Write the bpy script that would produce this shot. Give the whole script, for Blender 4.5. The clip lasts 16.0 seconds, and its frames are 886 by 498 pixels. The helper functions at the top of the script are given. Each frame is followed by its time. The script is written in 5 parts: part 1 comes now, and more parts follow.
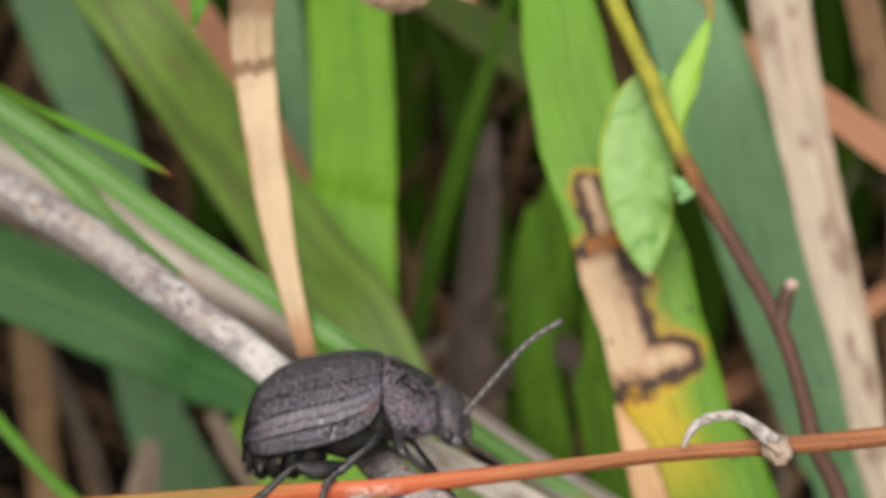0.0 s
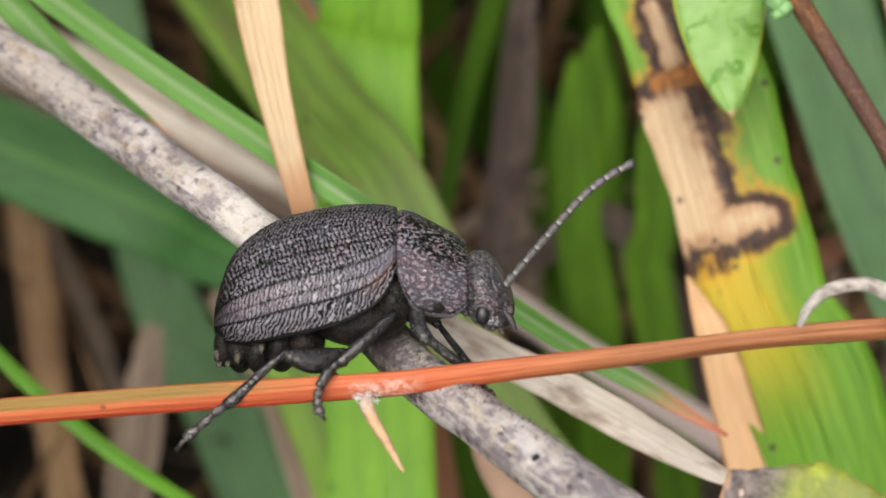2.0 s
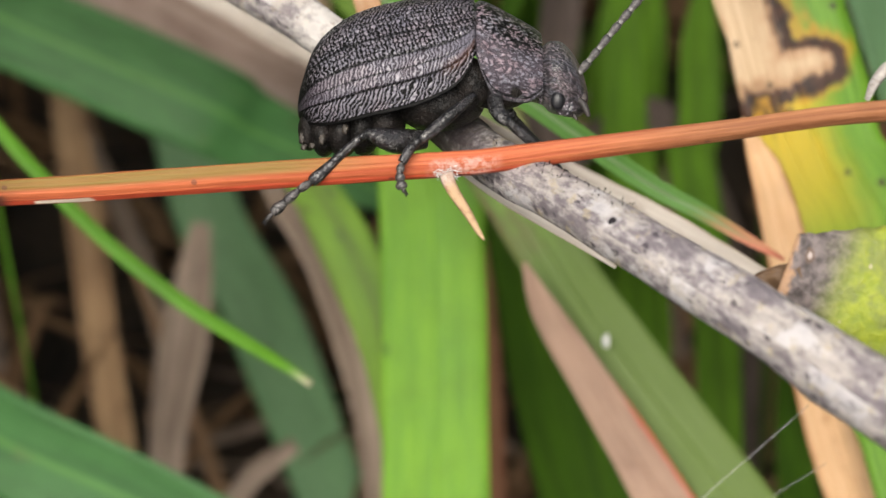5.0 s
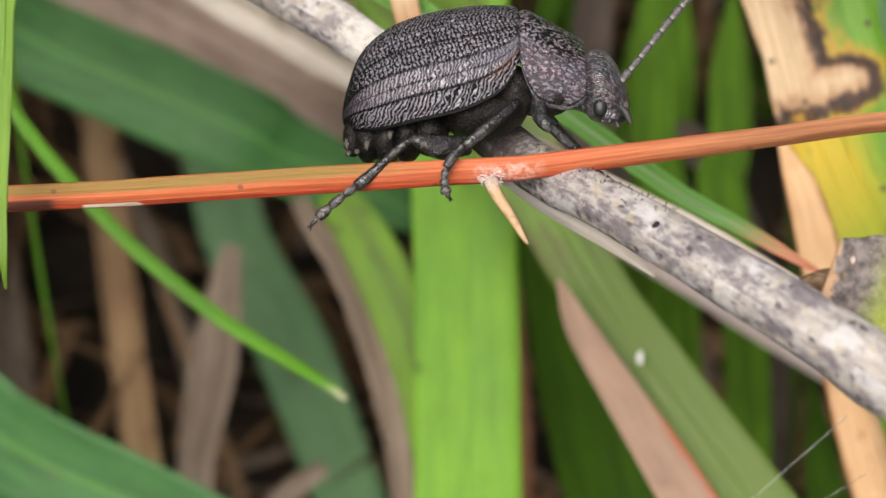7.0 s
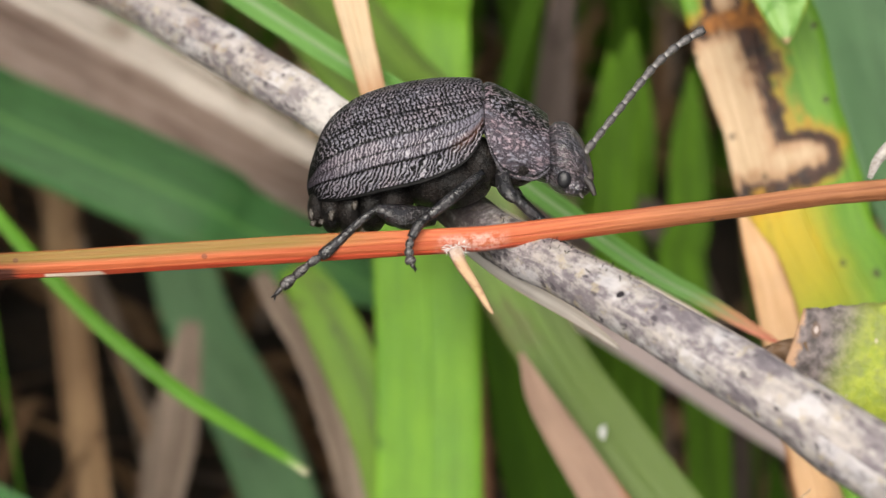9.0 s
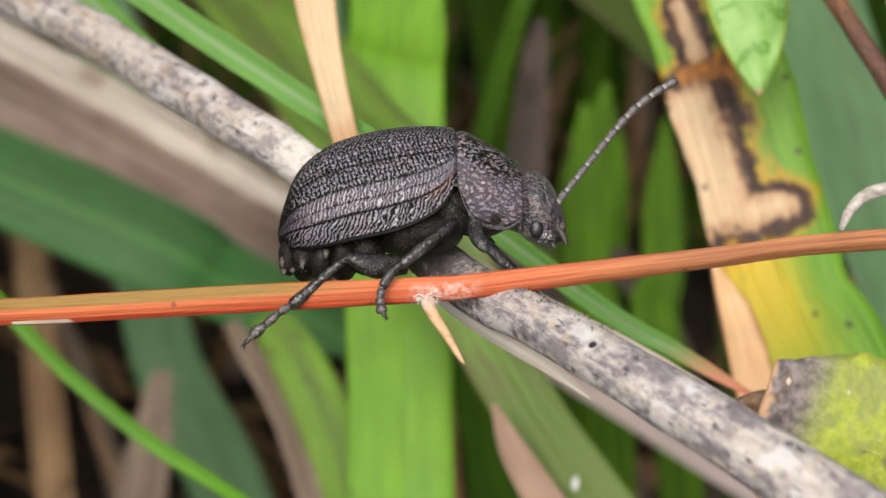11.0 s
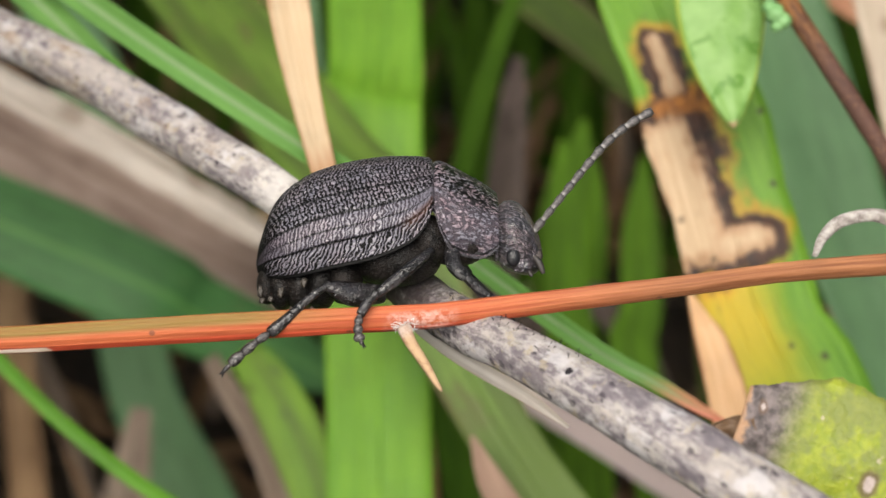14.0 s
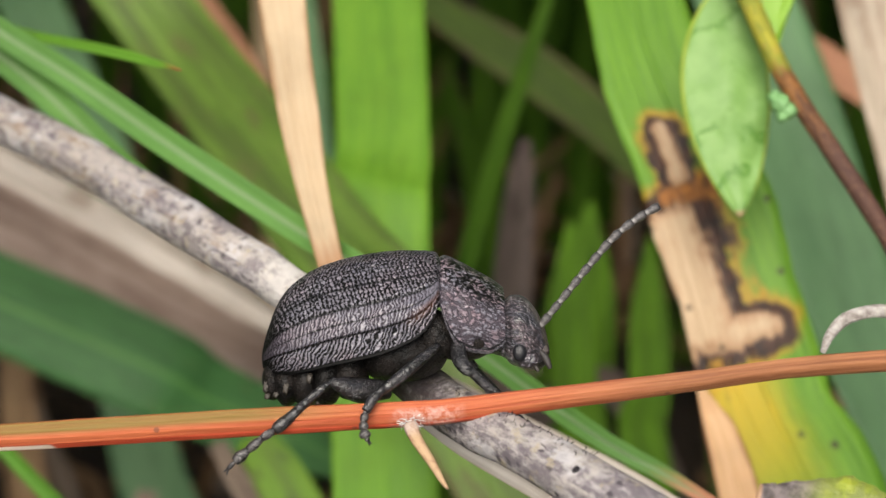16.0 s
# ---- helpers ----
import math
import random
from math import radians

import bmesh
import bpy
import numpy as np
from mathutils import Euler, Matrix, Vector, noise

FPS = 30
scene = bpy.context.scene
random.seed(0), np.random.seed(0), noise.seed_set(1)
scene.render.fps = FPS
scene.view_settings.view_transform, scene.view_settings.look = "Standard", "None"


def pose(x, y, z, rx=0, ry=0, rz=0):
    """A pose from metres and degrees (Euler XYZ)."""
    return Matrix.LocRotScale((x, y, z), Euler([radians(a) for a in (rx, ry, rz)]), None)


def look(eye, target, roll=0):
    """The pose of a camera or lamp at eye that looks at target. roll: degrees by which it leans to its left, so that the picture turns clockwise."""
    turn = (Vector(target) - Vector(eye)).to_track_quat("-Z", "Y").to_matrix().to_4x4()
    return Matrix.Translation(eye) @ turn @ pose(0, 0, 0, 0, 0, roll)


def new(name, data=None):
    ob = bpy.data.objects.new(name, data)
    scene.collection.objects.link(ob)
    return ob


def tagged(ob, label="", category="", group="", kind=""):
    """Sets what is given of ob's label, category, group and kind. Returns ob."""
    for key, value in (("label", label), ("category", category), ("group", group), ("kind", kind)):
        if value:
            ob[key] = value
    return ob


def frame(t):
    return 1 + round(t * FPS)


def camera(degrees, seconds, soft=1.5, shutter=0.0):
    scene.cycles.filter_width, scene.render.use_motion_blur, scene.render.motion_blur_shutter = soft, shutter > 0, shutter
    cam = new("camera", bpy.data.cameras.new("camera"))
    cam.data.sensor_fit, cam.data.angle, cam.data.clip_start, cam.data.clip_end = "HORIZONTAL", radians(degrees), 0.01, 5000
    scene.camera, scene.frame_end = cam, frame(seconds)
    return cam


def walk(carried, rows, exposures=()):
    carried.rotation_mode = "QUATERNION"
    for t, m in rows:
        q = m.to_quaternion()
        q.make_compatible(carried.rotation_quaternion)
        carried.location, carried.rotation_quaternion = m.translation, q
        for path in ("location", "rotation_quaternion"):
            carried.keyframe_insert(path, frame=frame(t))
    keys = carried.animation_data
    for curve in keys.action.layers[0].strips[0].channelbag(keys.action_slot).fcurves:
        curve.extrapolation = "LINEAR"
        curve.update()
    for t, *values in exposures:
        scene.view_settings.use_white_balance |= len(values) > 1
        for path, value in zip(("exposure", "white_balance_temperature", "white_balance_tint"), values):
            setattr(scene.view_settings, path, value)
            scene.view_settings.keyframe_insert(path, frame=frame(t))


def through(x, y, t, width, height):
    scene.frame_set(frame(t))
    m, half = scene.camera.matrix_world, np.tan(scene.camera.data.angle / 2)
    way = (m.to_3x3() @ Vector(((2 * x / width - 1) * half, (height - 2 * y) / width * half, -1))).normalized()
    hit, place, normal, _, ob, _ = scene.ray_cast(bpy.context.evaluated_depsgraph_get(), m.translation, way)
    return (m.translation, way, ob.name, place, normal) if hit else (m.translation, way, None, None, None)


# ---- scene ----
cam = camera(32.0, 16.0, soft=1.5)
cam.data.dof.use_dof = True
cam.data.dof.focus_distance = 0.0505
cam.data.dof.aperture_fstop = 75.0
PATH = [
    (0.0, 0.002136, -0.006666, 0.133442, 60.955, -0.113, -0.973),
    (0.5, 0.002115, -0.006837, 0.134128, 60.847, -0.388, -1.068),
    (1.0, 0.001695, -0.006203, 0.135097, 58.940, -0.450, -0.932),
    (1.5, 0.003249, 0.004161, 0.126935, 57.735, 0.875, 0.450),
    (2.0, 0.002335, 0.005672, 0.124327, 56.673, 0.879, -0.206),
    (2.5, 0.002274, 0.005133, 0.123355, 54.191, -0.285, -1.776),
    (3.0, 0.001570, 0.003971, 0.122709, 52.455, 1.050, -0.107),
    (3.5, 0.001601, 0.001737, 0.122329, 51.842, 0.245, 1.227),
    (4.0, 0.001244, 0.000775, 0.121292, 52.359, 0.690, 0.203),
    (4.5, 0.001138, 0.000546, 0.120530, 52.833, 0.566, -0.194),
    (4.7, 0.000909, 0.000883, 0.120576, 54.516, 1.039, 0.394),
    (6.8, 0.000032, 0.000210, 0.120141, 57.155, 1.083, 1.470),
    (7.0, -0.000103, -0.000014, 0.120042, 56.792, 1.229, 1.563),
    (7.5, -0.000118, -0.000254, 0.119898, 57.362, 0.944, 1.143),
    (8.0, -0.000123, -0.000305, 0.119874, 58.030, 0.565, 0.519),
    (8.5, -0.000208, -0.000318, 0.119763, 58.795, 0.466, 0.349),
    (9.0, -0.000268, -0.000149, 0.119764, 59.733, 0.327, 0.354),
    (9.5, -0.000359, 0.000071, 0.119757, 60.721, 0.237, 0.446),
    (9.7, -0.000214, 0.000223, 0.119844, 61.409, 0.131, 0.408),
    (12.0, -0.000178, -0.000251, 0.119455, 61.583, -0.478, -0.679),
    (12.5, -0.000300, -0.000445, 0.119391, 61.582, -0.456, -0.666),
    (13.0, -0.000199, -0.000522, 0.119209, 61.977, -0.532, -0.814),
    (13.5, -0.000177, -0.000521, 0.119372, 62.376, -0.668, -1.066),
    (14.0, -0.000085, -0.000425, 0.119420, 63.110, -0.628, -1.026),
    (14.5, -0.000093, -0.000354, 0.119507, 64.142, -0.494, -0.700),
    (15.0, -0.000065, -0.000119, 0.119829, 65.057, -0.684, -1.151),
    (15.5, 0.000004, -0.000060, 0.119899, 65.821, -0.500, -0.900),
    (16.0, -0.000000, 0.000000, 0.119999, 65.824, -0.406, -0.779),
]
walk(cam, [(row[0], pose(*row[1:])) for row in PATH], [(0.0, 0.33), (1.5, 0.46), (4.0, 0.53), (9.0, 0.57), (13.0, 0.55), (16.0, 0.45)])

# world and daylight: a soft, hazy sky over a meadow
world = bpy.data.worlds.new("sky")
scene.world = world
world.use_nodes = True
_n = world.node_tree.nodes
_bg = _n["Background"]
_sky = _n.new("ShaderNodeTexSky")
_sky.sky_type = "NISHITA"
_sky.sun_disc = False
_sky.sun_elevation = radians(48)
_sky.sun_rotation = radians(190)
_sky.dust_density = 4.0
world.node_tree.links.new(_sky.outputs[0], _bg.inputs[0])
_bg.inputs[1].default_value = 0.115
sun = new("sun", bpy.data.lights.new("sun", "SUN"))
sun.data.energy, sun.data.angle, sun.data.color = 3.35, radians(45), (1.0, 0.95, 0.86)
sun.matrix_basis = look((-0.2, -1.0, 1.0), (0, 0, 0))

# the tilted working frame: millimetres, x right, y away, z up the picture
BASE = pose(0, 0, 0.12, -30, 0, 0)
MM = 0.001


# ---- materials ----
class Nodes:
    """A small helper to write node materials."""

    def __init__(self, name):
        self.mat = bpy.data.materials.new(name)
        self.mat.use_nodes = True
        self.t = self.mat.node_tree
        self.bsdf = self.t.nodes["Principled BSDF"]

    def put(self, socket, value):
        if isinstance(value, bpy.types.NodeSocket):
            self.t.links.new(value, socket)
        elif isinstance(value, (tuple, list)) and len(value) == 3 and socket.type == "RGBA":
            socket.default_value = (*value, 1)
        else:
            socket.default_value = value

    def node(self, kind, **inputs):
        n = self.t.nodes.new(kind)
        for key, value in inputs.items():
            self.put(n.inputs[key.replace("_", " ")], value)
        return n

    def uv(self, layer):
        n = self.t.nodes.new("ShaderNodeUVMap")
        n.uv_map = layer
        return n.outputs[0]

    def split(self, vec):
        n = self.node("ShaderNodeSeparateXYZ", Vector=vec)
        return n.outputs[0], n.outputs[1], n.outputs[2]

    def join(self, x, y, z=0.0):
        return self.node("ShaderNodeCombineXYZ", X=x, Y=y, Z=z).outputs[0]

    def math(self, op, a, b=0.0, clamp=False):
        n = self.t.nodes.new("ShaderNodeMath")
        n.operation, n.use_clamp = op, clamp
        self.put(n.inputs[0], a)
        self.put(n.inputs[1], b)
        return n.outputs[0]

    def step(self, x, lo, hi):
        n = self.t.nodes.new("ShaderNodeMapRange")
        n.interpolation_type = "SMOOTHSTEP"
        self.put(n.inputs[0], x)
        n.inputs[1].default_value, n.inputs[2].default_value = lo, hi
        return n.outputs[0]

    def noise(self, vec, scale, detail=3.0, rough=0.55):
        n = self.node("ShaderNodeTexNoise", Vector=vec, Scale=scale, Detail=detail, Roughness=rough)
        return n.outputs[0]

    def mix(self, fac, a, b):
        n = self.t.nodes.new("ShaderNodeMix")
        n.data_type = "RGBA"
        self.put(n.inputs[0], fac)
        self.put(n.inputs[6], a)
        self.put(n.inputs[7], b)
        return n.outputs[2]

    def bump(self, height, strength, distance):
        n = self.node("ShaderNodeBump", Height=height, Strength=strength, Distance=distance)
        self.t.links.new(n.outputs[0], self.bsdf.inputs["Normal"])

    def finish(self, color, rough, spec=0.4, through=0.0):
        self.put(self.bsdf.inputs["Base Color"], color)
        self.put(self.bsdf.inputs["Roughness"], rough)
        self.put(self.bsdf.inputs["Specular IOR Level"], spec)
        if through:
            tr = self.node("ShaderNodeBsdfTranslucent", Color=color)
            mix = self.t.nodes.new("ShaderNodeMixShader")
            mix.inputs[0].default_value = through
            self.t.links.new(self.bsdf.outputs[0], mix.inputs[1])
            self.t.links.new(tr.outputs[0], mix.inputs[2])
            out = self.t.nodes["Material Output"]
            self.t.links.new(mix.outputs[0], out.inputs[0])
        return self.mat


def blade_material(name, main, dark, edge=None, one_edge=False, edge_from=-9.0, tip=None, tip_at=0.85, spots=0.0, spot_color=(0.05, 0.03, 0.015),
                   rough=0.5, veins=1.0, blotch=None, blotch_amount=0.0, midrib=None, midrib_width=0.16, through=0.2, bands=(), streak=None, streak_amount=0.5, gloss=0.28):
    """Leaf blade: fine lengthwise veins, blotches, specks, a coloured tip and rim. UV 'mm' counts millimetres, UV 'unit' runs 0 to 1."""
    n = Nodes(name)
    x, y, _ = n.split(n.uv("mm"))
    u, v, _ = n.split(n.uv("unit"))
    line = n.noise(n.join(x, n.math("MULTIPLY", y, 0.03)), 5.5, 4.0, 0.65)
    broad = n.noise(n.join(n.math("MULTIPLY", x, 1.0), n.math("MULTIPLY", y, 0.12), 7.3), 1.3, 2.0)
    cloud = n.noise(n.join(x, y, 3.1), 0.35, 4.0, 0.6)
    f = n.math("ADD", n.math("MULTIPLY", line, 0.55), n.math("MULTIPLY", broad, 0.45))
    color = n.mix(n.step(f, 0.34, 0.66), dark, main)
    color = n.mix(n.math("MULTIPLY", n.step(cloud, 0.42, 0.72), 0.35), color, tuple(0.6 * c for c in main))
    if streak:
        long = n.noise(n.join(x, n.math("MULTIPLY", y, 0.035), 19.0), 1.0, 3.0, 0.6)
        color = n.mix(n.math("MULTIPLY", n.step(long, 0.46, 0.6), streak_amount), color, streak)
    side = n.math("ABSOLUTE", n.math("SUBTRACT", u, 0.5))
    if midrib:
        color = n.mix(n.math("MULTIPLY", n.step(side, midrib_width, midrib_width * 0.3), 0.85), color, midrib)
    if edge:
        wob = n.math("ADD", n.math("SUBTRACT", u, 0.5) if one_edge else side, n.math("MULTIPLY", n.math("SUBTRACT", cloud, 0.5), 0.2))
        rim = n.step(wob, 0.38, 0.5)
        if edge_from > -9:
            rim = n.math("MULTIPLY", rim, n.step(v, edge_from, edge_from + 0.2))
        color = n.mix(rim, color, edge)
    if blotch:
        b = n.noise(n.join(n.math("MULTIPLY", x, 1.0), n.math("MULTIPLY", y, 0.35), 11.0), 0.55, 5.0, 0.62)
        color = n.mix(n.step(b, 0.66 - 0.3 * blotch_amount, 0.78 - 0.3 * blotch_amount), color, blotch)
    if spots:
        vo = n.node("ShaderNodeTexVoronoi", Vector=n.join(n.math("ADD", x, n.math("MULTIPLY", cloud, 1.5)), n.math("MULTIPLY", y, 0.55)), Scale=0.5)
        size = n.split(vo.outputs["Color"])[0]
        d = n.math("ADD", vo.outputs["Distance"], n.math("MULTIPLY", n.noise(n.uv("mm"), 4.0), 0.2))
        d = n.math("SUBTRACT", d, n.math("MULTIPLY", n.math("MULTIPLY", size, size), 0.22))
        color = n.mix(n.math("MULTIPLY", n.step(d, 0.07, 0.02), spots), color, spot_color)
    for at, half in bands:
        e = n.math("ABSOLUTE", n.math("SUBTRACT", n.math("ADD", v, n.math("MULTIPLY", n.math("SUBTRACT", broad, 0.5), 0.08)), at))
        color = n.mix(n.math("MULTIPLY", n.step(e, half * 1.4, half * 0.5), 0.75), color, (0.17, 0.085, 0.04))
    if tip:
        e = n.math("ADD", v, n.math("MULTIPLY", n.math("SUBTRACT", line, 0.5), 0.14))
        color = n.mix(n.step(e, tip_at - 0.04, tip_at + 0.05), color, tip)
    n.bump(n.math("ADD", n.math("MULTIPLY", line, 1.0), n.math("MULTIPLY", cloud, 0.25)), 0.5 * veins, 0.00012)
    r = n.math("ADD", n.math("MULTIPLY", broad, 0.3), rough - 0.15)
    return n.finish(color, r, gloss, through)


GREEN_BRIGHT = blade_material("bright_green_leaf", (0.205, 0.42, 0.034), (0.13, 0.31, 0.024), spots=0.55, spot_color=(0.06, 0.13, 0.03), through=0.3)
# Dimmed leaf copies: shade deep in the tussock is put into their colours.
OLIVE_DIMMED = blade_material("shade_dimmed_olive_leaf", (0.062, 0.105, 0.014), (0.036, 0.062, 0.009), edge=(0.10, 0.07, 0.04), blotch=(0.10, 0.07, 0.04), blotch_amount=0.1, rough=0.75)
DEAD_DIMMED = blade_material("shade_dimmed_dead_leaf", (0.16, 0.124, 0.105), (0.08, 0.06, 0.052), blotch=(0.05, 0.037, 0.03), blotch_amount=0.4, rough=0.8, streak=(0.06, 0.045, 0.035))
GREEN_DULL = blade_material("dull_green_leaf", (0.165, 0.275, 0.045), (0.105, 0.185, 0.03), edge=(0.12, 0.09, 0.045), edge_from=0.5, blotch=(0.13, 0.15, 0.045), blotch_amount=0.4, spots=0.5, tip=(0.12, 0.185, 0.04), tip_at=0.72, streak=(0.07, 0.09, 0.03), streak_amount=0.6)
GREEN_BLUE = blade_material("blue_green_leaf", (0.135, 0.265, 0.118), (0.09, 0.19, 0.082), blotch=(0.07, 0.13, 0.07), blotch_amount=0.2)
GREEN_DARK = blade_material("dark_green_leaf", (0.074, 0.20, 0.06), (0.037, 0.108, 0.032), midrib=(0.10, 0.25, 0.06), midrib_width=0.05, blotch=(0.10, 0.12, 0.05), blotch_amount=0.15)
# Green darkened to carry the tussock's shade; GREEN_MID is its lighter copy.
GREEN_DEEP = blade_material("shade_deepened_green_leaf", (0.052, 0.118, 0.008), (0.03, 0.074, 0.005), rough=0.8, gloss=0.1, streak=(0.022, 0.046, 0.006))
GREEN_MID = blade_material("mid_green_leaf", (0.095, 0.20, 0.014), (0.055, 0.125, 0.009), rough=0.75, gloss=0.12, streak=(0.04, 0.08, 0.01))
GREEN_LIME = blade_material("lime_green_leaf", (0.165, 0.305, 0.026), (0.11, 0.22, 0.02), blotch=(0.08, 0.12, 0.03), blotch_amount=0.35, spots=0.4, streak=(0.09, 0.13, 0.03), streak_amount=0.5)
GREEN_SPEAR = blade_material("spear_green_leaf", (0.105, 0.28, 0.014), (0.07, 0.20, 0.01), tip=(0.75, 0.68, 0.5), tip_at=0.975, through=0.3)
GREEN_WHITE = blade_material("striped_green_leaf", (0.13, 0.29, 0.06), (0.085, 0.20, 0.045), midrib=(0.20, 0.30, 0.14), midrib_width=0.15, tip=(0.58, 0.20, 0.13), tip_at=0.945)
GREEN_REDTIP = blade_material("red_tipped_leaf", (0.17, 0.40, 0.04), (0.14, 0.32, 0.03), tip=(0.35, 0.09, 0.05), tip_at=0.95, through=0.3)
TAN_LEAF = blade_material("tan_dry_leaf", (0.60, 0.47, 0.31), (0.53, 0.39, 0.24), edge=(0.34, 0.20, 0.10), spots=0.5, spot_color=(0.22, 0.12, 0.06), rough=0.65, bands=((0.10, 0.05), (0.275, 0.02)), tip=(0.40, 0.225, 0.12), tip_at=0.88)
STRAW = blade_material("pale_straw", (0.56, 0.485, 0.39), (0.40, 0.33, 0.25), edge=(0.34, 0.26, 0.18), blotch=(0.25, 0.18, 0.13), blotch_amount=0.45, spots=0.5, rough=0.7, streak=(0.28, 0.20, 0.14))
STRAW_BROWN = blade_material("brown_straw", (0.225, 0.135, 0.07), (0.12, 0.07, 0.035), blotch=(0.06, 0.03, 0.02), blotch_amount=0.4, rough=0.7)
STRAW_ORANGE = blade_material("orange_straw", (0.72, 0.48, 0.28), (0.60, 0.37, 0.19), edge=(0.30, 0.14, 0.06), blotch=(0.35, 0.16, 0.07), blotch_amount=0.2, rough=0.65)
# Darker copy of the orange straw, with shade mixed into its colour.
STRAW_DIM = blade_material("shade_dimmed_straw", (0.46, 0.31, 0.17), (0.28, 0.17, 0.09), blotch=(0.12, 0.07, 0.04), blotch_amount=0.35, rough=0.7, streak=(0.16, 0.09, 0.045), streak_amount=0.7)
GREY_DEAD = blade_material("grey_dead_leaf", (0.34, 0.27, 0.21), (0.20, 0.15, 0.115), blotch=(0.10, 0.075, 0.06), blotch_amount=0.3, rough=0.75, streak=(0.12, 0.085, 0.06), streak_amount=0.6)
PALE_BAND = blade_material("pale_brown_sheath", (0.50, 0.39, 0.33), (0.28, 0.20, 0.16), blotch=(0.12, 0.08, 0.06), blotch_amount=0.25, rough=0.7, tip=(0.48, 0.40, 0.38), tip_at=0.5, streak=(0.12, 0.07, 0.05), streak_amount=0.7)
STRAW_WHITE = blade_material("whitish_straw", (0.70, 0.655, 0.59), (0.52, 0.46, 0.40), edge=(0.44, 0.36, 0.29), blotch=(0.30, 0.24, 0.19), blotch_amount=0.42, spots=0.8, rough=0.7, streak=(0.24, 0.19, 0.14), streak_amount=0.55)
SALMON = blade_material("salmon_dry_leaf", (0.42, 0.21, 0.12), (0.34, 0.16, 0.09), rough=0.65)
RUSTY = blade_material("rusty_dead_leaf", (0.26, 0.085, 0.025), (0.10, 0.034, 0.014), blotch=(0.05, 0.022, 0.012), blotch_amount=0.4, rough=0.75)
PINK = blade_material("pinkish_dying_leaf", (0.43, 0.29, 0.21), (0.27, 0.165, 0.115), edge=(0.50, 0.11, 0.06), one_edge=True, edge_from=0.35, blotch=(0.24, 0.15, 0.11), blotch_amount=0.3, rough=0.65)


# ---- shapes ----
def part(name, bm, material, parent=None, label="", at=None):
    """Link a bmesh, in working millimetres, as one mesh object."""
    me = bpy.data.meshes.new(name)
    for vert in bm.verts:
        vert.co = vert.co * MM
    bm.to_mesh(me)
    bm.free()
    for poly in me.polygons:
        poly.use_smooth = True
    me.materials.append(material)
    ob = new(name, me)
    if parent:
        ob.parent = parent
    elif at is not None:
        ob.matrix_basis = BASE @ pose(*(c * MM for c in at))
    else:
        ob.matrix_basis = BASE
    return tagged(ob, label)


def smooth_line(points, count):
    """Catmull-Rom line through points (any number of values each), evenly sampled."""
    p = np.array(points, float)
    p = np.vstack([2 * p[0] - p[1], p, 2 * p[-1] - p[-2]])
    seg = np.linalg.norm(np.diff(p[1:-1, :3], axis=0), axis=1)
    cum = np.concatenate([[0], np.cumsum(seg)])
    out = []
    for d in np.linspace(0, cum[-1], count):
        i = min(int(np.searchsorted(cum, d, side="right")) - 1, len(seg) - 1)
        t = (d - cum[i]) / max(seg[i], 1e-9)
        a, b, c, e = p[i:i + 4]
        out.append(0.5 * (2 * b + (c - a) * t + (2 * a - 5 * b + 4 * c - e) * t * t + (3 * b - a - 3 * c + e) * t ** 3))
    return np.array(out)


TO_WORLD = np.array(BASE)[:3, :3]
UP = TO_WORLD.T @ np.array([0, 0, 1.0])


def rooted(points, end, reach=14.0, bend=10.0):
    """Carry the line on past one end and bend it down into the soil. end: 'first', 'last' or ''."""
    pts = [tuple(q) for q in points]
    if not end:
        return pts
    if end == "first":
        pts.reverse()
    a, b = np.array(pts[-2][:3]), np.array(pts[-1][:3])
    w = pts[-1][3]
    d = (b - a) / np.linalg.norm(b - a)
    flat = d - UP * (d @ UP)
    q1 = b + d * reach * 0.5 + 0 * UP
    height = (TO_WORLD @ q1)[2] + 120.0
    q2 = q1 + flat * bend * 0.8 + (d - flat) * 2 - UP * max(height * 0.35, 2)
    h2 = (TO_WORLD @ q2)[2] + 120.0
    q3 = q2 + flat * bend * 0.3 - UP * (h2 + 3.0)
    pts += [(*q1, w), (*q2, w * 0.95), (*q3, w * 0.8)]
    if end == "first":
        pts.reverse()
    return pts


def shown_span(line, dist, shown):
    """The stretch of a line, along its length, that a shorter list of points covers."""
    if not shown:
        return 0.0, dist[-1]
    ends = [dist[np.argmin(np.linalg.norm(line[:, :3] - np.array(q[:3]), axis=1))] for q in (shown[0], shown[-1])]
    return ends[0], max(ends[1] - ends[0], 1e-6)


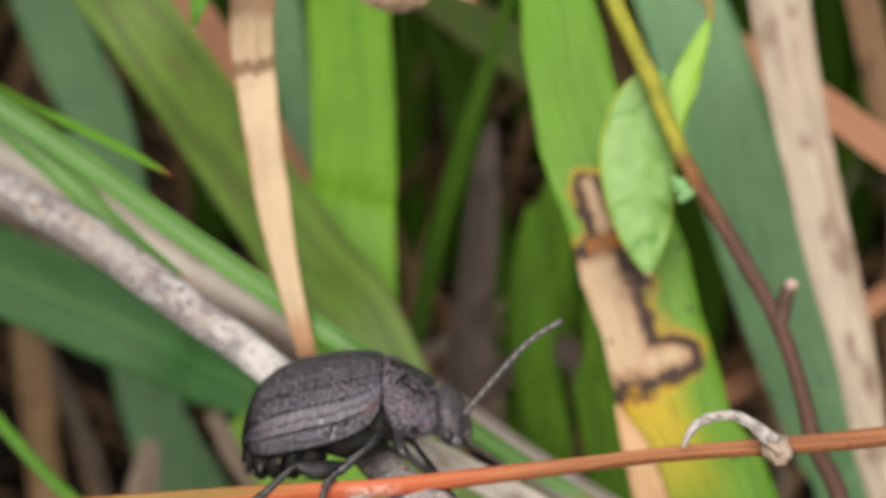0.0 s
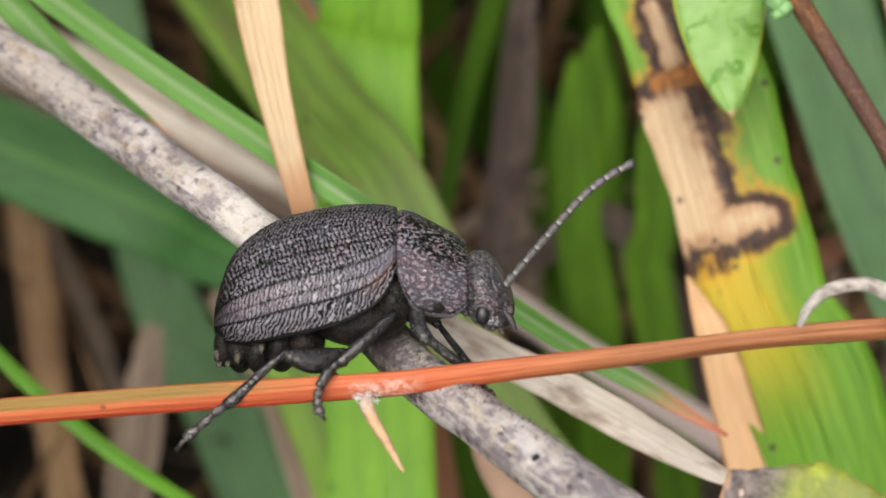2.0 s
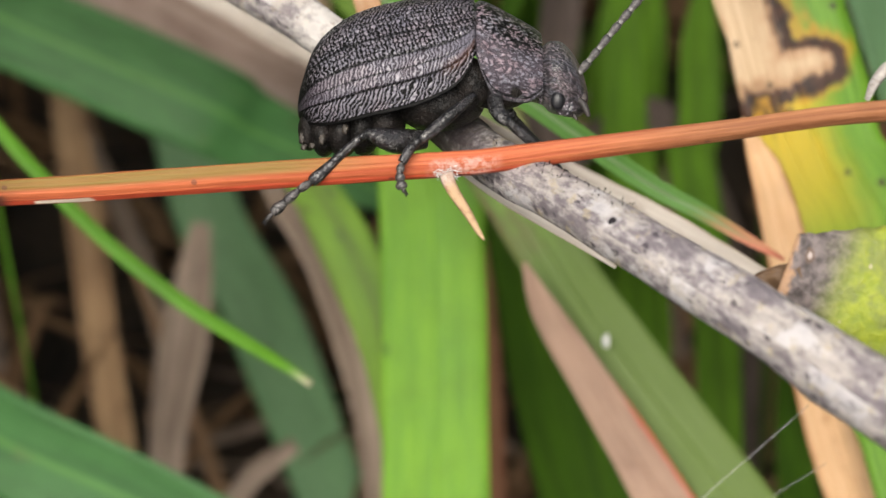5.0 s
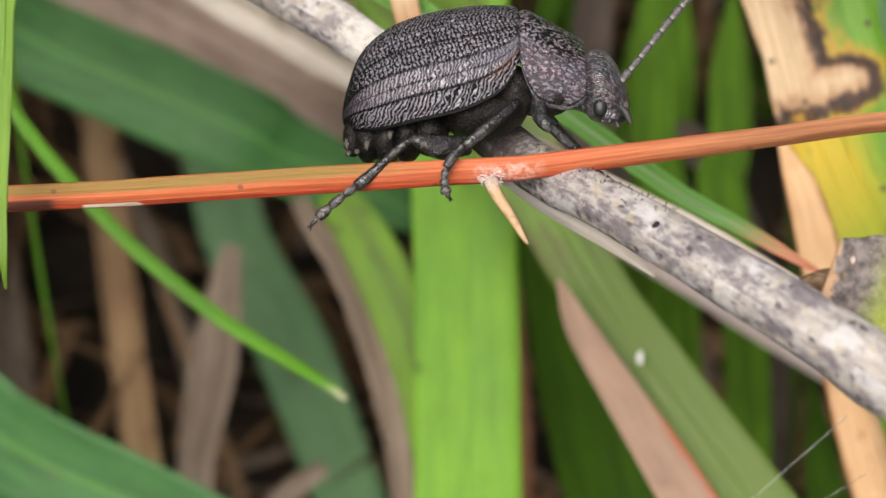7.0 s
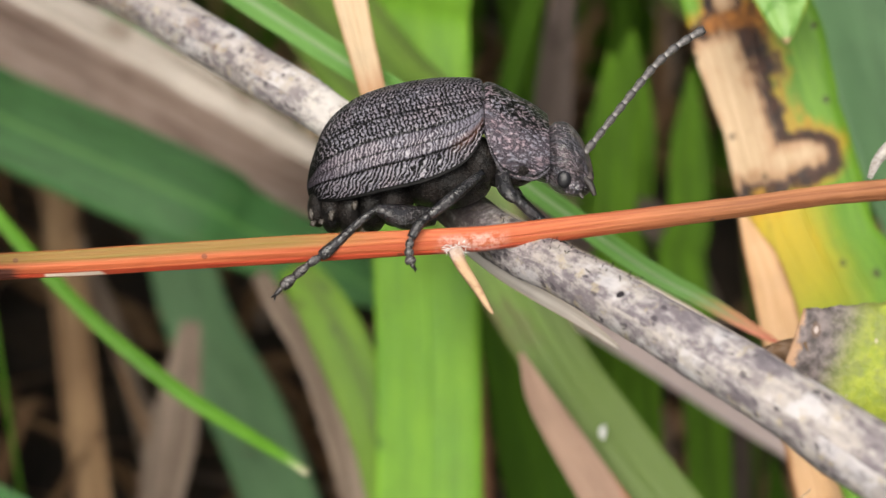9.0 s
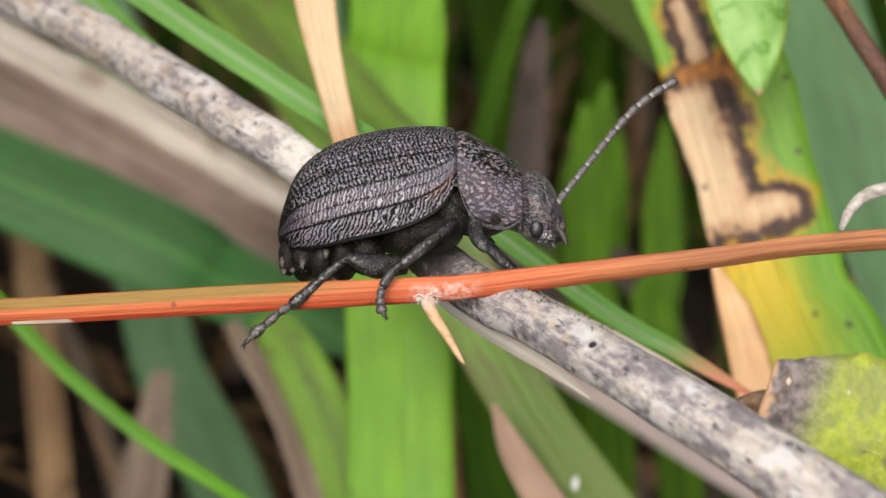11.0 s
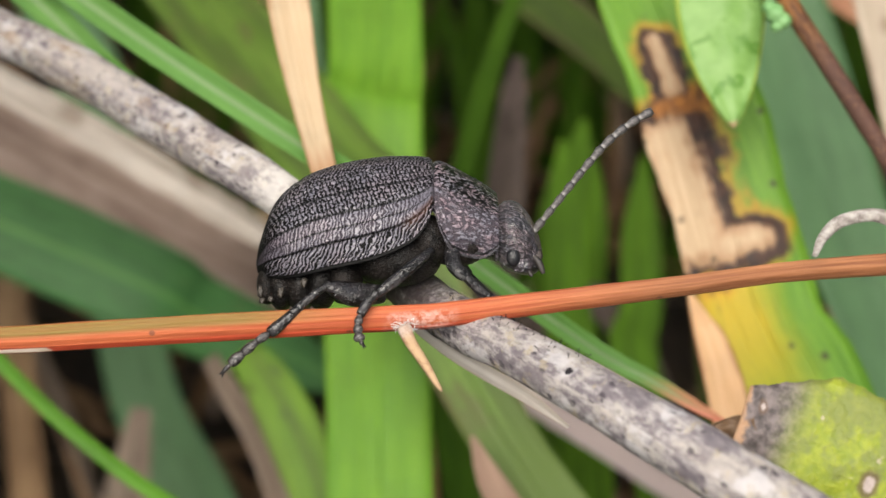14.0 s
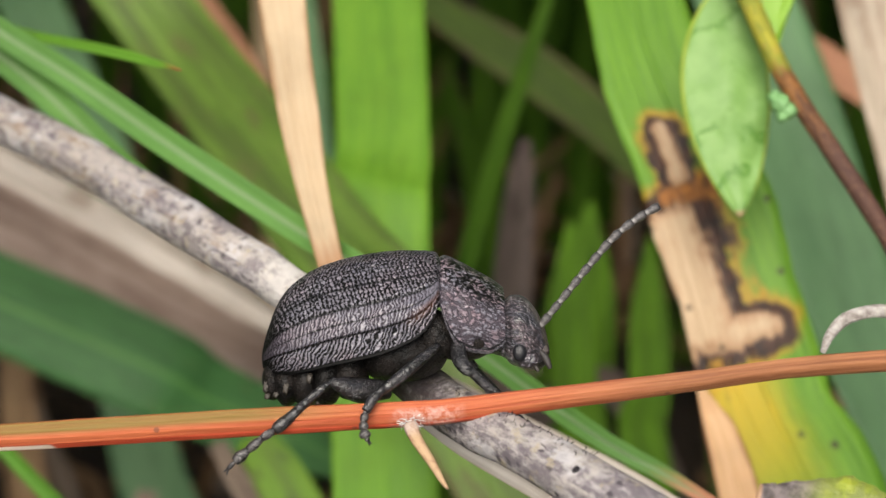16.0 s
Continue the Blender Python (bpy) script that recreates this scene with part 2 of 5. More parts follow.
def ribbon(points, keel=0.1, twist=0.0, thick=0.14, count=70, across=10, wave=0.0, seed=0, ridge=0.0, shown=None, veins=None):
    """A leaf blade with thickness: keel > 0 folds or bows it; twist in degrees about its length."""
    line = smooth_line(points, count)
    rng = np.random.RandomState(seed)
    phase = rng.rand(4) * 6.28
    bm = bmesh.new()
    uv_mm, uv_unit = bm.loops.layers.uv.new("mm"), bm.loops.layers.uv.new("unit")
    tang = np.gradient(line[:, :3], axis=0)
    tang /= np.linalg.norm(tang, axis=1)[:, None]
    dist = np.concatenate([[0], np.cumsum(np.linalg.norm(np.diff(line[:, :3], axis=0), axis=1))])
    rings, info = [], []
    prev = None
    v0, total = shown_span(line, dist, shown)
    for i in range(count):
        t = tang[i]
        side = np.cross(t, (0, 1.0, 0))
        if prev is not None and side @ prev < 0:
            side = -side
        if np.linalg.norm(side) < 0.25 and prev is not None:
            side = prev - t * (prev @ t)
        side /= np.linalg.norm(side)
        prev = side
        nor = np.cross(side, t)
        if nor[1] > 0:
            nor = -nor
        a = radians(twist)
        s2, n2 = side * math.cos(a) + nor * math.sin(a), nor * math.cos(a) - side * math.sin(a)
        w = max(line[i, 3], 0.02) / 2
        w *= 1 + wave * 0.12 * math.sin(dist[i] * 0.9 + phase[0]) + wave * 0.05 * math.sin(dist[i] * 3.1 + phase[1])
        front, back = [], []
        for k in range(across + 1):
            q = 2 * k / across - 1
            dep = keel * w * (1 - abs(q) ** 1.6) * 2
            dep += wave * 0.1 * w * math.sin(q * 4 + dist[i] * 0.5 + phase[2]) + ridge * (0.5 + 0.5 * math.cos(q * math.pi * 5))
            th = thick * (1 - 0.75 * q * q)
            for name, at in (veins or {}).items():
                if not at[0] and abs(q - at[1]) < 0.5 / across:
                    at[2].append((*(line[i, :3] + s2 * q * w - n2 * dep + n2 * th * 0.45), at[3] * min(1, w / 1.2), q * w + seed * 3.7, dist[i] + seed * 11.3, 0.5 + q / 2, (dist[i] - v0) / total))
            p = line[i, :3] + s2 * q * w - n2 * dep
            front.append(bm.verts.new(p + n2 * th / 2))
            back.append(bm.verts.new(p - n2 * th / 2))
        rings.append(front + back[::-1])
        info.append((dist[i], w))
    n = len(rings[0])
    frac = [k / across for k in range(across + 1)]
    frac = frac + frac[::-1]

    def face(vs, data):
        f = bm.faces.new(vs)
        for loop, (i, k) in zip(f.loops, data):
            u = frac[k % n]
            loop[uv_mm].uv = ((u - 0.5) * 2 * info[i][1] + seed * 3.7, info[i][0] + seed * 11.3)
            loop[uv_unit].uv = (u, (info[i][0] - v0) / total)

    for i in range(count - 1):
        for k in range(n):
            j = (k + 1) % n
            face((rings[i][k], rings[i][j], rings[i + 1][j], rings[i + 1][k]), ((i, k), (i, j), (i + 1, j), (i + 1, k)))
    for i in (0, count - 1):
        for k in range(across):
            a, b2, c, d = k, k + 1, n - 2 - k, n - 1 - k
            vs = (rings[i][a], rings[i][b2], rings[i][c], rings[i][d])
            face(vs, ((i, a), (i, b2), (i, c), (i, d)))
    bmesh.ops.recalc_face_normals(bm, faces=bm.faces)
    return bm


def tube(points, count=60, sides=14, flat=1.0, grooves=0, depth=0.0, rough=0.0, seed=0, cap=True, shown=None):
    """A round stem; points carry the diameter as fourth value."""
    line = smooth_line(points, count)
    bm = bmesh.new()
    uv_mm, uv_unit = bm.loops.layers.uv.new("mm"), bm.loops.layers.uv.new("unit")
    tang = np.gradient(line[:, :3], axis=0)
    tang /= np.linalg.norm(tang, axis=1)[:, None]
    dist = np.concatenate([[0], np.cumsum(np.linalg.norm(np.diff(line[:, :3], axis=0), axis=1))])
    prev, rings = None, []
    for i in range(count):
        t = tang[i]
        side = np.cross(t, (0, 1.0, 0)) if prev is None else prev - t * (prev @ t)
        if np.linalg.norm(side) < 1e-3:
            side = np.cross(t, (1.0, 0, 0))
        side /= np.linalg.norm(side)
        prev = side
        nor = np.cross(side, t)
        ring = []
        for k in range(sides):
            a = 2 * math.pi * k / sides
            r = max(line[i, 3], 0.01) / 2 * (1 + depth * math.cos(grooves * a))
            if rough:
                r *= 1 + rough * noise.noise(Vector((math.cos(a) * 1.3, math.sin(a) * 1.3 + seed, dist[i] * 0.9)))
            ring.append(bm.verts.new(line[i, :3] + side * math.cos(a) * r + nor * math.sin(a) * r * flat))
        rings.append(ring)
    v0, total = shown_span(line, dist, shown)
    for i in range(count - 1):
        for k in range(sides):
            j = (k + 1) % sides
            f = bm.faces.new((rings[i][k], rings[i][j], rings[i + 1][j], rings[i + 1][k]))
            for loop, (a, b) in zip(f.loops, ((i, k), (i, k + 1), (i + 1, k + 1), (i + 1, k))):
                if line.shape[1] > 4:
                    loop[uv_mm].uv, loop[uv_unit].uv = line[a, 4:6], line[a, 6:8]
                    continue
                loop[uv_mm].uv = (b / sides * math.pi * line[a, 3] + seed * 3.1, dist[a] + seed * 5.7)
                loop[uv_unit].uv = (b / sides, (dist[a] - v0) / total)
    if cap:
        bm.faces.new(rings[0])
        bm.faces.new(rings[-1])
    bmesh.ops.recalc_face_normals(bm, faces=bm.faces)
    return bm


def joined(lines, sides=5, count=6):
    """Several thin threads in one mesh."""
    bm = bmesh.new()
    for line in lines:
        one = tube(line, count=count, sides=sides)
        spare = bpy.data.meshes.new("spare")
        one.to_mesh(spare)
        one.free()
        bm.from_mesh(spare)
        bpy.data.meshes.remove(spare)
    return bm


_seed = [0]


def grass_blade(points, material, label, root="last", name="grass_plant", via=(), ribs=True, extra=None, **shape):
    """One grass leaf as a thing: its blade, and raised midrib and side veins where it is broad. via: more places between its far end and the soil."""
    _seed[0] += 1
    carried = list(points)
    if via:
        carried = list(via) + carried if root == "first" else carried + list(via)
    pts = rooted(carried, root)
    long = sum(np.linalg.norm(np.diff(np.array(pts)[:, :3], axis=0), axis=1))
    shape.setdefault("count", int(min(150, 30 + long)))
    broad = max(q[3] for q in points)
    veins = {"midrib": [0, 0.0, [], 0.2]} if ribs else {}
    if ribs and broad > 2.2:
        veins = {"midrib": [0, 0.0, [], 0.26], "vein": [0, 0.4, [], 0.13], "vein.001": [0, -0.4, [], 0.13], "vein.002": [0, 0.8, [], 0.11], "vein.003": [0, -0.8, [], 0.11]}
    thing = new(name)
    thing.matrix_basis = BASE
    tagged(thing, label, "dead leaf" if name != "grass_plant" else "grass")
    part("leaf_blade", ribbon(pts, seed=_seed[0], shown=points, veins=veins, **shape), material, thing)
    for key, (_, q, line, _) in veins.items():
        thin = line[::3] + [line[-1]]
        part(key.split(".")[0], tube(thin, count=len(line) // 2, sides=6, flat=0.5, seed=_seed[0], shown=points, cap=False), material, thing)
    return thing


# ---- ground ----
def build_ground():
    n = Nodes("shade_darkened_soil")
    co = n.node("ShaderNodeNewGeometry").outputs["Position"]
    a, b = n.noise(co, 60, 6, 0.7), n.noise(co, 700, 4, 0.6)
    # Soil colour lowered to near black, carrying the shade between the blades.
    color = n.mix(n.step(a, 0.35, 0.7), (0.009, 0.007, 0.005), (0.034, 0.025, 0.016))
    color = n.mix(n.math("MULTIPLY", n.step(b, 0.5, 0.7), 0.5), color, (0.06, 0.042, 0.026))
    n.bump(n.math("ADD", a, b), 0.8, 0.003)
    mat = n.finish(color, 0.9, 0.2)
    bm = bmesh.new()
    near = np.linspace(-0.5, 0.5, 81)
    far = np.array([0.8, 1.5, 3, 8, 25, 80, 300])
    axis = np.concatenate([-far[::-1], near, far])
    grid = [[bm.verts.new((x, y, 0.004 * noise.fractal(Vector((x * 18, y * 18, 0)), 1, 2, 4) - 0.004)) for y in axis] for x in axis]
    for i in range(len(axis) - 1):
        for j in range(len(axis) - 1):
            bm.faces.new((grid[i][j], grid[i + 1][j], grid[i + 1][j + 1], grid[i][j + 1]))
    me = bpy.data.meshes.new("ground")
    bm.to_mesh(me)
    bm.free()
    for p in me.polygons:
        p.use_smooth = True
    me.materials.append(mat)
    tagged(new("ground", me), "soil under dense meadow grass, coloured near black for shade", "ground", kind="structure")


build_ground()

# ---- the grass round the beetle ----
grass_blade([(-2.98, 98.0, 31.69, 5.88), (-2.77, 97.0, 28.25, 5.82), (-2.2, 93.0, 15.89, 5.76), (-2.49, 91.0, 11.33, 6.16), (-1.89, 90.0, -5.87, 6.1), (-1.82, 89.0, -15.73, 6.19), (-1.79, 88.0, -24.96, 6.29)], GREEN_BRIGHT, "broad bright green grass blade with faint dark spots", keel=0.06, ridge=0.05)
grass_blade([(20.48, 105.0, 33.68, 6.42), (21.17, 104.0, 31.31, 6.37), (23.51, 103.0, 24.3, 6.94), (25.8, 102.0, 16.59, 6.88), (28.8, 100.0, 4.91, 6.15), (31.29, 98.0, -3.09, 5.63)], GREEN_BLUE, "wide blue-green grass blade standing among dead straw", keel=0.08)
grass_blade([(25.07, 86.0, 28.35, 3.94), (25.82, 86.0, 22.55, 3.77), (26.95, 85.0, 15.23, 3.37), (28.33, 85.0, 8.81, 3.19), (29.42, 84.0, 3.17, 2.63), (30.35, 84.0, -2.45, 2.28)], STRAW, "pale dry straw stalk with brown stains", keel=0.2)
grass_blade([(21.99, 112.0, 30.2, 1.81), (27.71, 111.0, 26.38, 2.7), (33.77, 110.0, 22.17, 2.68), (39.86, 108.0, 17.05, 2.63)], SALMON, "orange-brown dry blade lying behind the straw", keel=0.1)
grass_blade([(38.45, 115.0, 34.52, 2.79), (39.28, 114.0, 28.7, 2.77), (40.54, 113.0, 21.14, 2.74)], STRAW_BROWN, "brown dead grass stalk", keel=0.2)
grass_blade([(-6.26, 66.0, 24.09, 2.4), (-6.28, 66.0, 20.63, 2.28), (-5.97, 65.0, 17.91, 2.03), (-5.3, 64.0, 13.59, 1.8), (-4.51, 63.0, 9.39, 1.4), (-3.6, 62.0, 5.85, 1.02), (-3.12, 62.0, 3.96, 0.85)], TAN_LEAF, "cream and tan dry leaf tapering downwards", root="first", via=[(-16, 150, 50, 2.0), (-12, 110, 52, 2.2), (-8, 78, 40, 2.4)], keel=0.16, name="dry_leaf", wave=0.2)
grass_blade([(-23.18, 104.0, 33.42, 5.94), (-20.01, 102.0, 29.19, 5.84), (-15.71, 100.0, 23.45, 5.74), (-9.65, 92.0, 15.44, 5.71), (-4.54, 87.0, 8.89, 5.43), (-1.18, 84.0, 4.99, 4.92), (4.3, 82.0, -5.32, 3.6), (7.8, 80.0, -10.5, 3.66), (12.42, 78.5, -16.49, 3.6), (16.45, 77.5, -21.9, 3.69)], GREEN_DULL, "dull olive green slanting grass blade with dark specks", keel=0.06)
grass_blade([(3.05, 79.0, -5.98, 0.23), (4.13, 79.0, -8.46, 1.45), (6.52, 78.0, -12.27, 2.06), (9.13, 77.0, -16.47, 2.6), (12.18, 76.0, -21.78, 3.2)], PINK, "pinkish brown dying blade with a red edge", keel=0.08)
grass_blade([(-23.27, 68.5, 20.22, 1.02), (-20.18, 68.0, 17.64, 1.14), (-14.98, 67.0, 14.18, 1.25), (-10.4, 65.5, 10.93, 1.23), (-5.15, 64.0, 7.39, 1.12), (-1.2, 62.5, 4.8, 0.98), (7.04, 65.0, -0.99, 0.86), (10.05, 64.5, -2.72, 0.69), (11.85, 64.0, -3.81, 0.47), (13.26, 64.0, -4.61, 0.14)], GREEN_WHITE, "narrow folded green blade with pale midrib and red tip", root="first", keel=0.22)
grass_blade([(-21.79, 69.5, 18.22, 1.19), (-19.86, 69.0, 16.52, 1.3), (-16.66, 68.0, 13.92, 1.35), (-13.53, 67.0, 10.94, 1.16), (-10.76, 66.0, 8.76, 0.86), (-8.98, 65.5, 7.47, 0.34)], GREEN_WHITE, "narrow green blade beside the speckled stem", root="first", keel=0.2)
grass_blade([(-22.9, 77.0, 19.73, 0.37), (-18.1, 71.0, 17.26, 0.44), (-13.57, 65.0, 15.19, 0.48), (-10.71, 61.0, 13.73, 0.33), (-9.24, 59.0, 12.97, 0.04)], GREEN_REDTIP, "thin bright green blade with a reddish tip", root="first", keel=0.15, thick=0.1)
grass_blade([(-50.05, 158.0, 22.83, 7.51), (-43.89, 157.0, 19.21, 7.46), (-30.53, 154.0, 12.61, 7.32), (-18.71, 150.0, 6.42, 6.58), (0.77, 118.0, -0.72, 3.02), (11.22, 109.0, -6.86, 2.31), (18.07, 108.0, -11.14, 2.45), (24.82, 107.0, -15.26, 2.43), (31.67, 106.0, -19.52, 2.4)], PALE_BAND, "faded brown dead sheath deep in the grass", root="first", keel=0.1, name="dead_sheath")
grass_blade([(-56.0, 151.0, 14.5, 2.0), (-48.0, 150.0, 12.9, 2.6), (-42.0, 149.0, 11.2, 2.9), (-37.0, 148.0, 9.4, 2.4), (-33.0, 147.0, 7.8, 1.2), (-30.0, 147.0, 6.9, 0.2)], RUSTY, "rust-brown shrivelled dead blade under the sheath", root="first", keel=0.15, name="dead_strip")
grass_blade([(-34.98, 110.0, 20.03, 2.33), (-30.87, 110.0, 17.74, 2.41), (-21.69, 109.0, 12.82, 2.47), (-13.39, 107.0, 7.9, 2.19), (-6.97, 105.0, 3.96, 1.54), (0.94, 103.0, -0.3, 1.06), (5.8, 101.0, -3.04, 0.96), (10.5, 100.0, -5.64, 0.29)], STRAW_WHITE, "whitish dead grass strip behind the speckled stem", root="first", keel=0.3, name="dead_strip", wave=0.4)
grass_blade([(0.18, 60.5, 1.28, 0.85), (2.74, 62.0, -0.31, 1.27), (6.69, 62.0, -2.39, 1.44), (9.86, 61.0, -4.14, 1.29), (11.87, 60.0, -5.16, 0.84), (13.15, 60.0, -5.84, 0.21)], STRAW_WHITE, "whitish dead strip lying along the grey stem", root="", name="dead_strip", keel=0.2, wave=0.3)
grass_blade([(-0.1, 54.5, -0.3, 0.3), (0.45, 55.0, -0.75, 0.4), (1.8, 55.5, -1.65, 0.55), (4.0, 55.5, -2.95, 0.5), (5.6, 55.5, -4.1, 0.15)], STRAW_WHITE, "narrow white splinter of dead strip under the grey stem", root="", name="dead_strip", keel=0.2)
grass_blade([(-41.77, 127.0, 12.03, 7.63), (-36.42, 126.0, 9.47, 7.57), (-27.65, 125.0, 5.7, 7.77), (-20.0, 124.0, 2.38, 7.46), (-16.87, 121.0, 0.76, 6.42), (-10.4, 118.0, -2.0, 4.96), (-5.98, 116.0, -4.11, 2.55), (-3.83, 115.0, -4.93, 0.42)], GREEN_DARK, "dark green blade with a lighter midrib", root="first", keel=0.1)
grass_blade([(-31.74, 96.0, -17.4, 6.68), (-28.26, 95.0, -19.01, 6.61), (-21.68, 94.0, -21.67, 6.2), (-14.51, 93.0, -24.45, 5.11), (-7.09, 92.0, -27.19, 4.04)], GREEN_DARK, "dark green drooping grass blade", root="first", keel=0.1)
grass_blade([(-25.0, 80.5, 2.2, 0.69), (-23.1, 80.0, -0.05, 0.75), (-19.2, 79.0, -3.95, 0.76), (-14.65, 78.0, -7.55, 0.78), (-10.9, 77.0, -9.75, 0.69), (-8.67, 76.0, -10.9, 0.52), (-7.57, 76.0, -11.69, 0.38)], GREEN_SPEAR, "thin vivid green blade with a whitish cut tip", root="first", keel=0.2)
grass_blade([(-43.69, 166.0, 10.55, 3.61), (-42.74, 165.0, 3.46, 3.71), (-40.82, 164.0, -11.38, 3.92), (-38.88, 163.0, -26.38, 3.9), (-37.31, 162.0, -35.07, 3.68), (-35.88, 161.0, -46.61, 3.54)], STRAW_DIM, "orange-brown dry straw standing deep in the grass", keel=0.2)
grass_blade([(-45.3, 171.0, 48.36, 6.69), (-43.02, 170.0, 43.44, 6.99), (-38.75, 169.0, 33.92, 7.61), (-34.21, 168.0, 23.21, 7.38), (-29.07, 166.0, -5.48, 7.22), (-21.9, 165.0, -20.53, 8.07), (-13.5, 164.0, -43.22, 7.13)], GREEN_BLUE, "blue-green blade standing deep in the tussock", keel=0.08)
grass_blade([(-22.46, 126.0, 37.82, 4.04), (-18.76, 125.0, 32.55, 4.01), (-15.1, 124.0, 27.36, 3.98), (-10.91, 122.0, 20.67, 2.94), (-6.61, 120.0, 13.93, 2.41)], SALMON, "salmon brown dead blade", keel=0.08)
grass_blade([(-11.97, 138.0, 39.36, 3.84), (-10.86, 138.0, 32.72, 3.84), (-9.68, 137.0, 24.87, 3.27), (-8.78, 136.0, 18.24, 3.25), (-7.36, 135.0, 8.48, 3.23)], GREEN_BLUE, "shaded narrow blue-green grass blade", keel=0.08)
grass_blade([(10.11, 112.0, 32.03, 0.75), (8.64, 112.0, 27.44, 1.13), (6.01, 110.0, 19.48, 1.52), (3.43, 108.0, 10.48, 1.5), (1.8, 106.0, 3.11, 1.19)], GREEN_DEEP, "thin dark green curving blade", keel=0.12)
grass_blade([(8.65, 124.0, 21.6, 0.9), (8.05, 123.0, 16.6, 2.5), (7.12, 122.0, 7.39, 3.31), (5.95, 121.0, -1.35, 3.36), (8.91, 121.0, -0.65, 2.62)], DEAD_DIMMED, "grey-brown dead blade deep in the tussock", keel=0.1)
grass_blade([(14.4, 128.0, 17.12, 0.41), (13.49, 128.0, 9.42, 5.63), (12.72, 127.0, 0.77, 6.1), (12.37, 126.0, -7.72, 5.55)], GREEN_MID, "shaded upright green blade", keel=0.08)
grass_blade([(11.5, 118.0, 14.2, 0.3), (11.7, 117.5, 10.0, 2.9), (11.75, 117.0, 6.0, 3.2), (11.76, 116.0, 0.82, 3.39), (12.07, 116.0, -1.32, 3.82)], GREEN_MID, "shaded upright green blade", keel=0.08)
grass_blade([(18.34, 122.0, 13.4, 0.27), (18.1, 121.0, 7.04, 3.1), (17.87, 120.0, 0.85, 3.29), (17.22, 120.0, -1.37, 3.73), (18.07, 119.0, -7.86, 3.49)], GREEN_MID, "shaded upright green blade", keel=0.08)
grass_blade([(-2.39, 150.0, 43.0, 2.74), (0.97, 149.0, 39.59, 3.0), (6.44, 147.0, 35.44, 4.3), (11.74, 145.0, 31.4, 4.77), (16.87, 143.0, 26.66, 4.18), (20.24, 141.0, 21.79, 2.58)], OLIVE_DIMMED, "olive green blade bending down to a burnt one", keel=0.1)
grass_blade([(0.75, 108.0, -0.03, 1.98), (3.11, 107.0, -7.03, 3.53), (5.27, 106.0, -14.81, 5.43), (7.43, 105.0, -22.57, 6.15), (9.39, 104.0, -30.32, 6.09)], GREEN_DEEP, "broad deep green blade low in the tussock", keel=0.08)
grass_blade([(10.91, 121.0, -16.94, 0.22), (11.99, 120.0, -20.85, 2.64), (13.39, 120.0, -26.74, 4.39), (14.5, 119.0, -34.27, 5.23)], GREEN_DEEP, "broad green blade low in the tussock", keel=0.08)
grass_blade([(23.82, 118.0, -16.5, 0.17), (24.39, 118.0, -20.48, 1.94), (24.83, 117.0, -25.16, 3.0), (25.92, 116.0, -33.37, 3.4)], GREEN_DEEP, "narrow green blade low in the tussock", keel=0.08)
grass_blade([(-10.98, 101.0, -1.83, 2.22), (-9.06, 100.0, -4.36, 3.3), (-7.17, 99.0, -7.94, 3.63), (-5.61, 98.0, -12.95, 2.51), (-4.57, 97.0, -18.64, 1.78)], GREEN_LIME, "yellow-green blade behind the broad one", keel=0.08)
grass_blade([(-14.33, 110.0, -2.42, 1.21), (-12.83, 109.0, -4.78, 1.52), (-10.56, 108.0, -8.3, 1.82), (-8.65, 107.0, -13.37, 1.8), (-7.12, 106.0, -18.8, 1.71), (-6.31, 105.0, -25.0, 1.69)], GREY_DEAD, "thin pale brown dead blade", keel=0.15)
grass_blade([(-13.68, 120.0, -23.83, 1.32), (-16.86, 120.0, -26.11, 1.85), (-18.99, 119.0, -28.63, 1.66), (-21.26, 119.0, -30.23, 1.31)], GREY_DEAD, "pale twisted dead leaf in the litter", keel=0.2)
grass_blade([(-23.3, 134.5, -7.2, 1.6), (-24.0, 134.0, -11.86, 3.2), (-24.84, 133.0, -17.7, 4.2), (-26.03, 132.0, -24.51, 3.38), (-26.48, 131.0, -31.3, 2.88)], GREY_DEAD, "grey-brown dead leaf in the litter", keel=0.15)
grass_blade([(12.78, 71.3, 1.24, 0.1), (13.3, 71.2, -0.04, 0.89), (14.26, 71.2, -2.55, 1.77), (17.28, 73.5, -12.91, 2.56), (19.02, 74.0, -17.77, 2.71), (20.09, 74.0, -21.17, 2.44)], STRAW_ORANGE, "orange dry straw beside the burnt blade", keel=0.1)
grass_blade([(-14.98, 46.5, 7.69, 0.85), (-15.02, 46.5, 4.99, 0.78), (-15.02, 46.3, 1.58, 0.58), (-15.07, 46.2, -1.15, 0.37), (-15.06, 46.2, -2.69, 0.3), (-14.98, 46.2, -3.75, 0.08)], GREEN_LIME, "hanging green blade with a withered white tip", root="first", via=[(-62, 60, 10, 1.0), (-45, 52, 24, 1.0), (-20, 47, 18, 0.9)], keel=0.15)
grass_blade([(24.52, 112.0, -2.6, 1.81), (27.26, 112.0, -1.16, 1.91), (30.91, 112.0, 0.64, 1.91), (35.49, 112.0, 2.81, 1.81)], SALMON, "reddish dry stalk in the shade", keel=0.3)
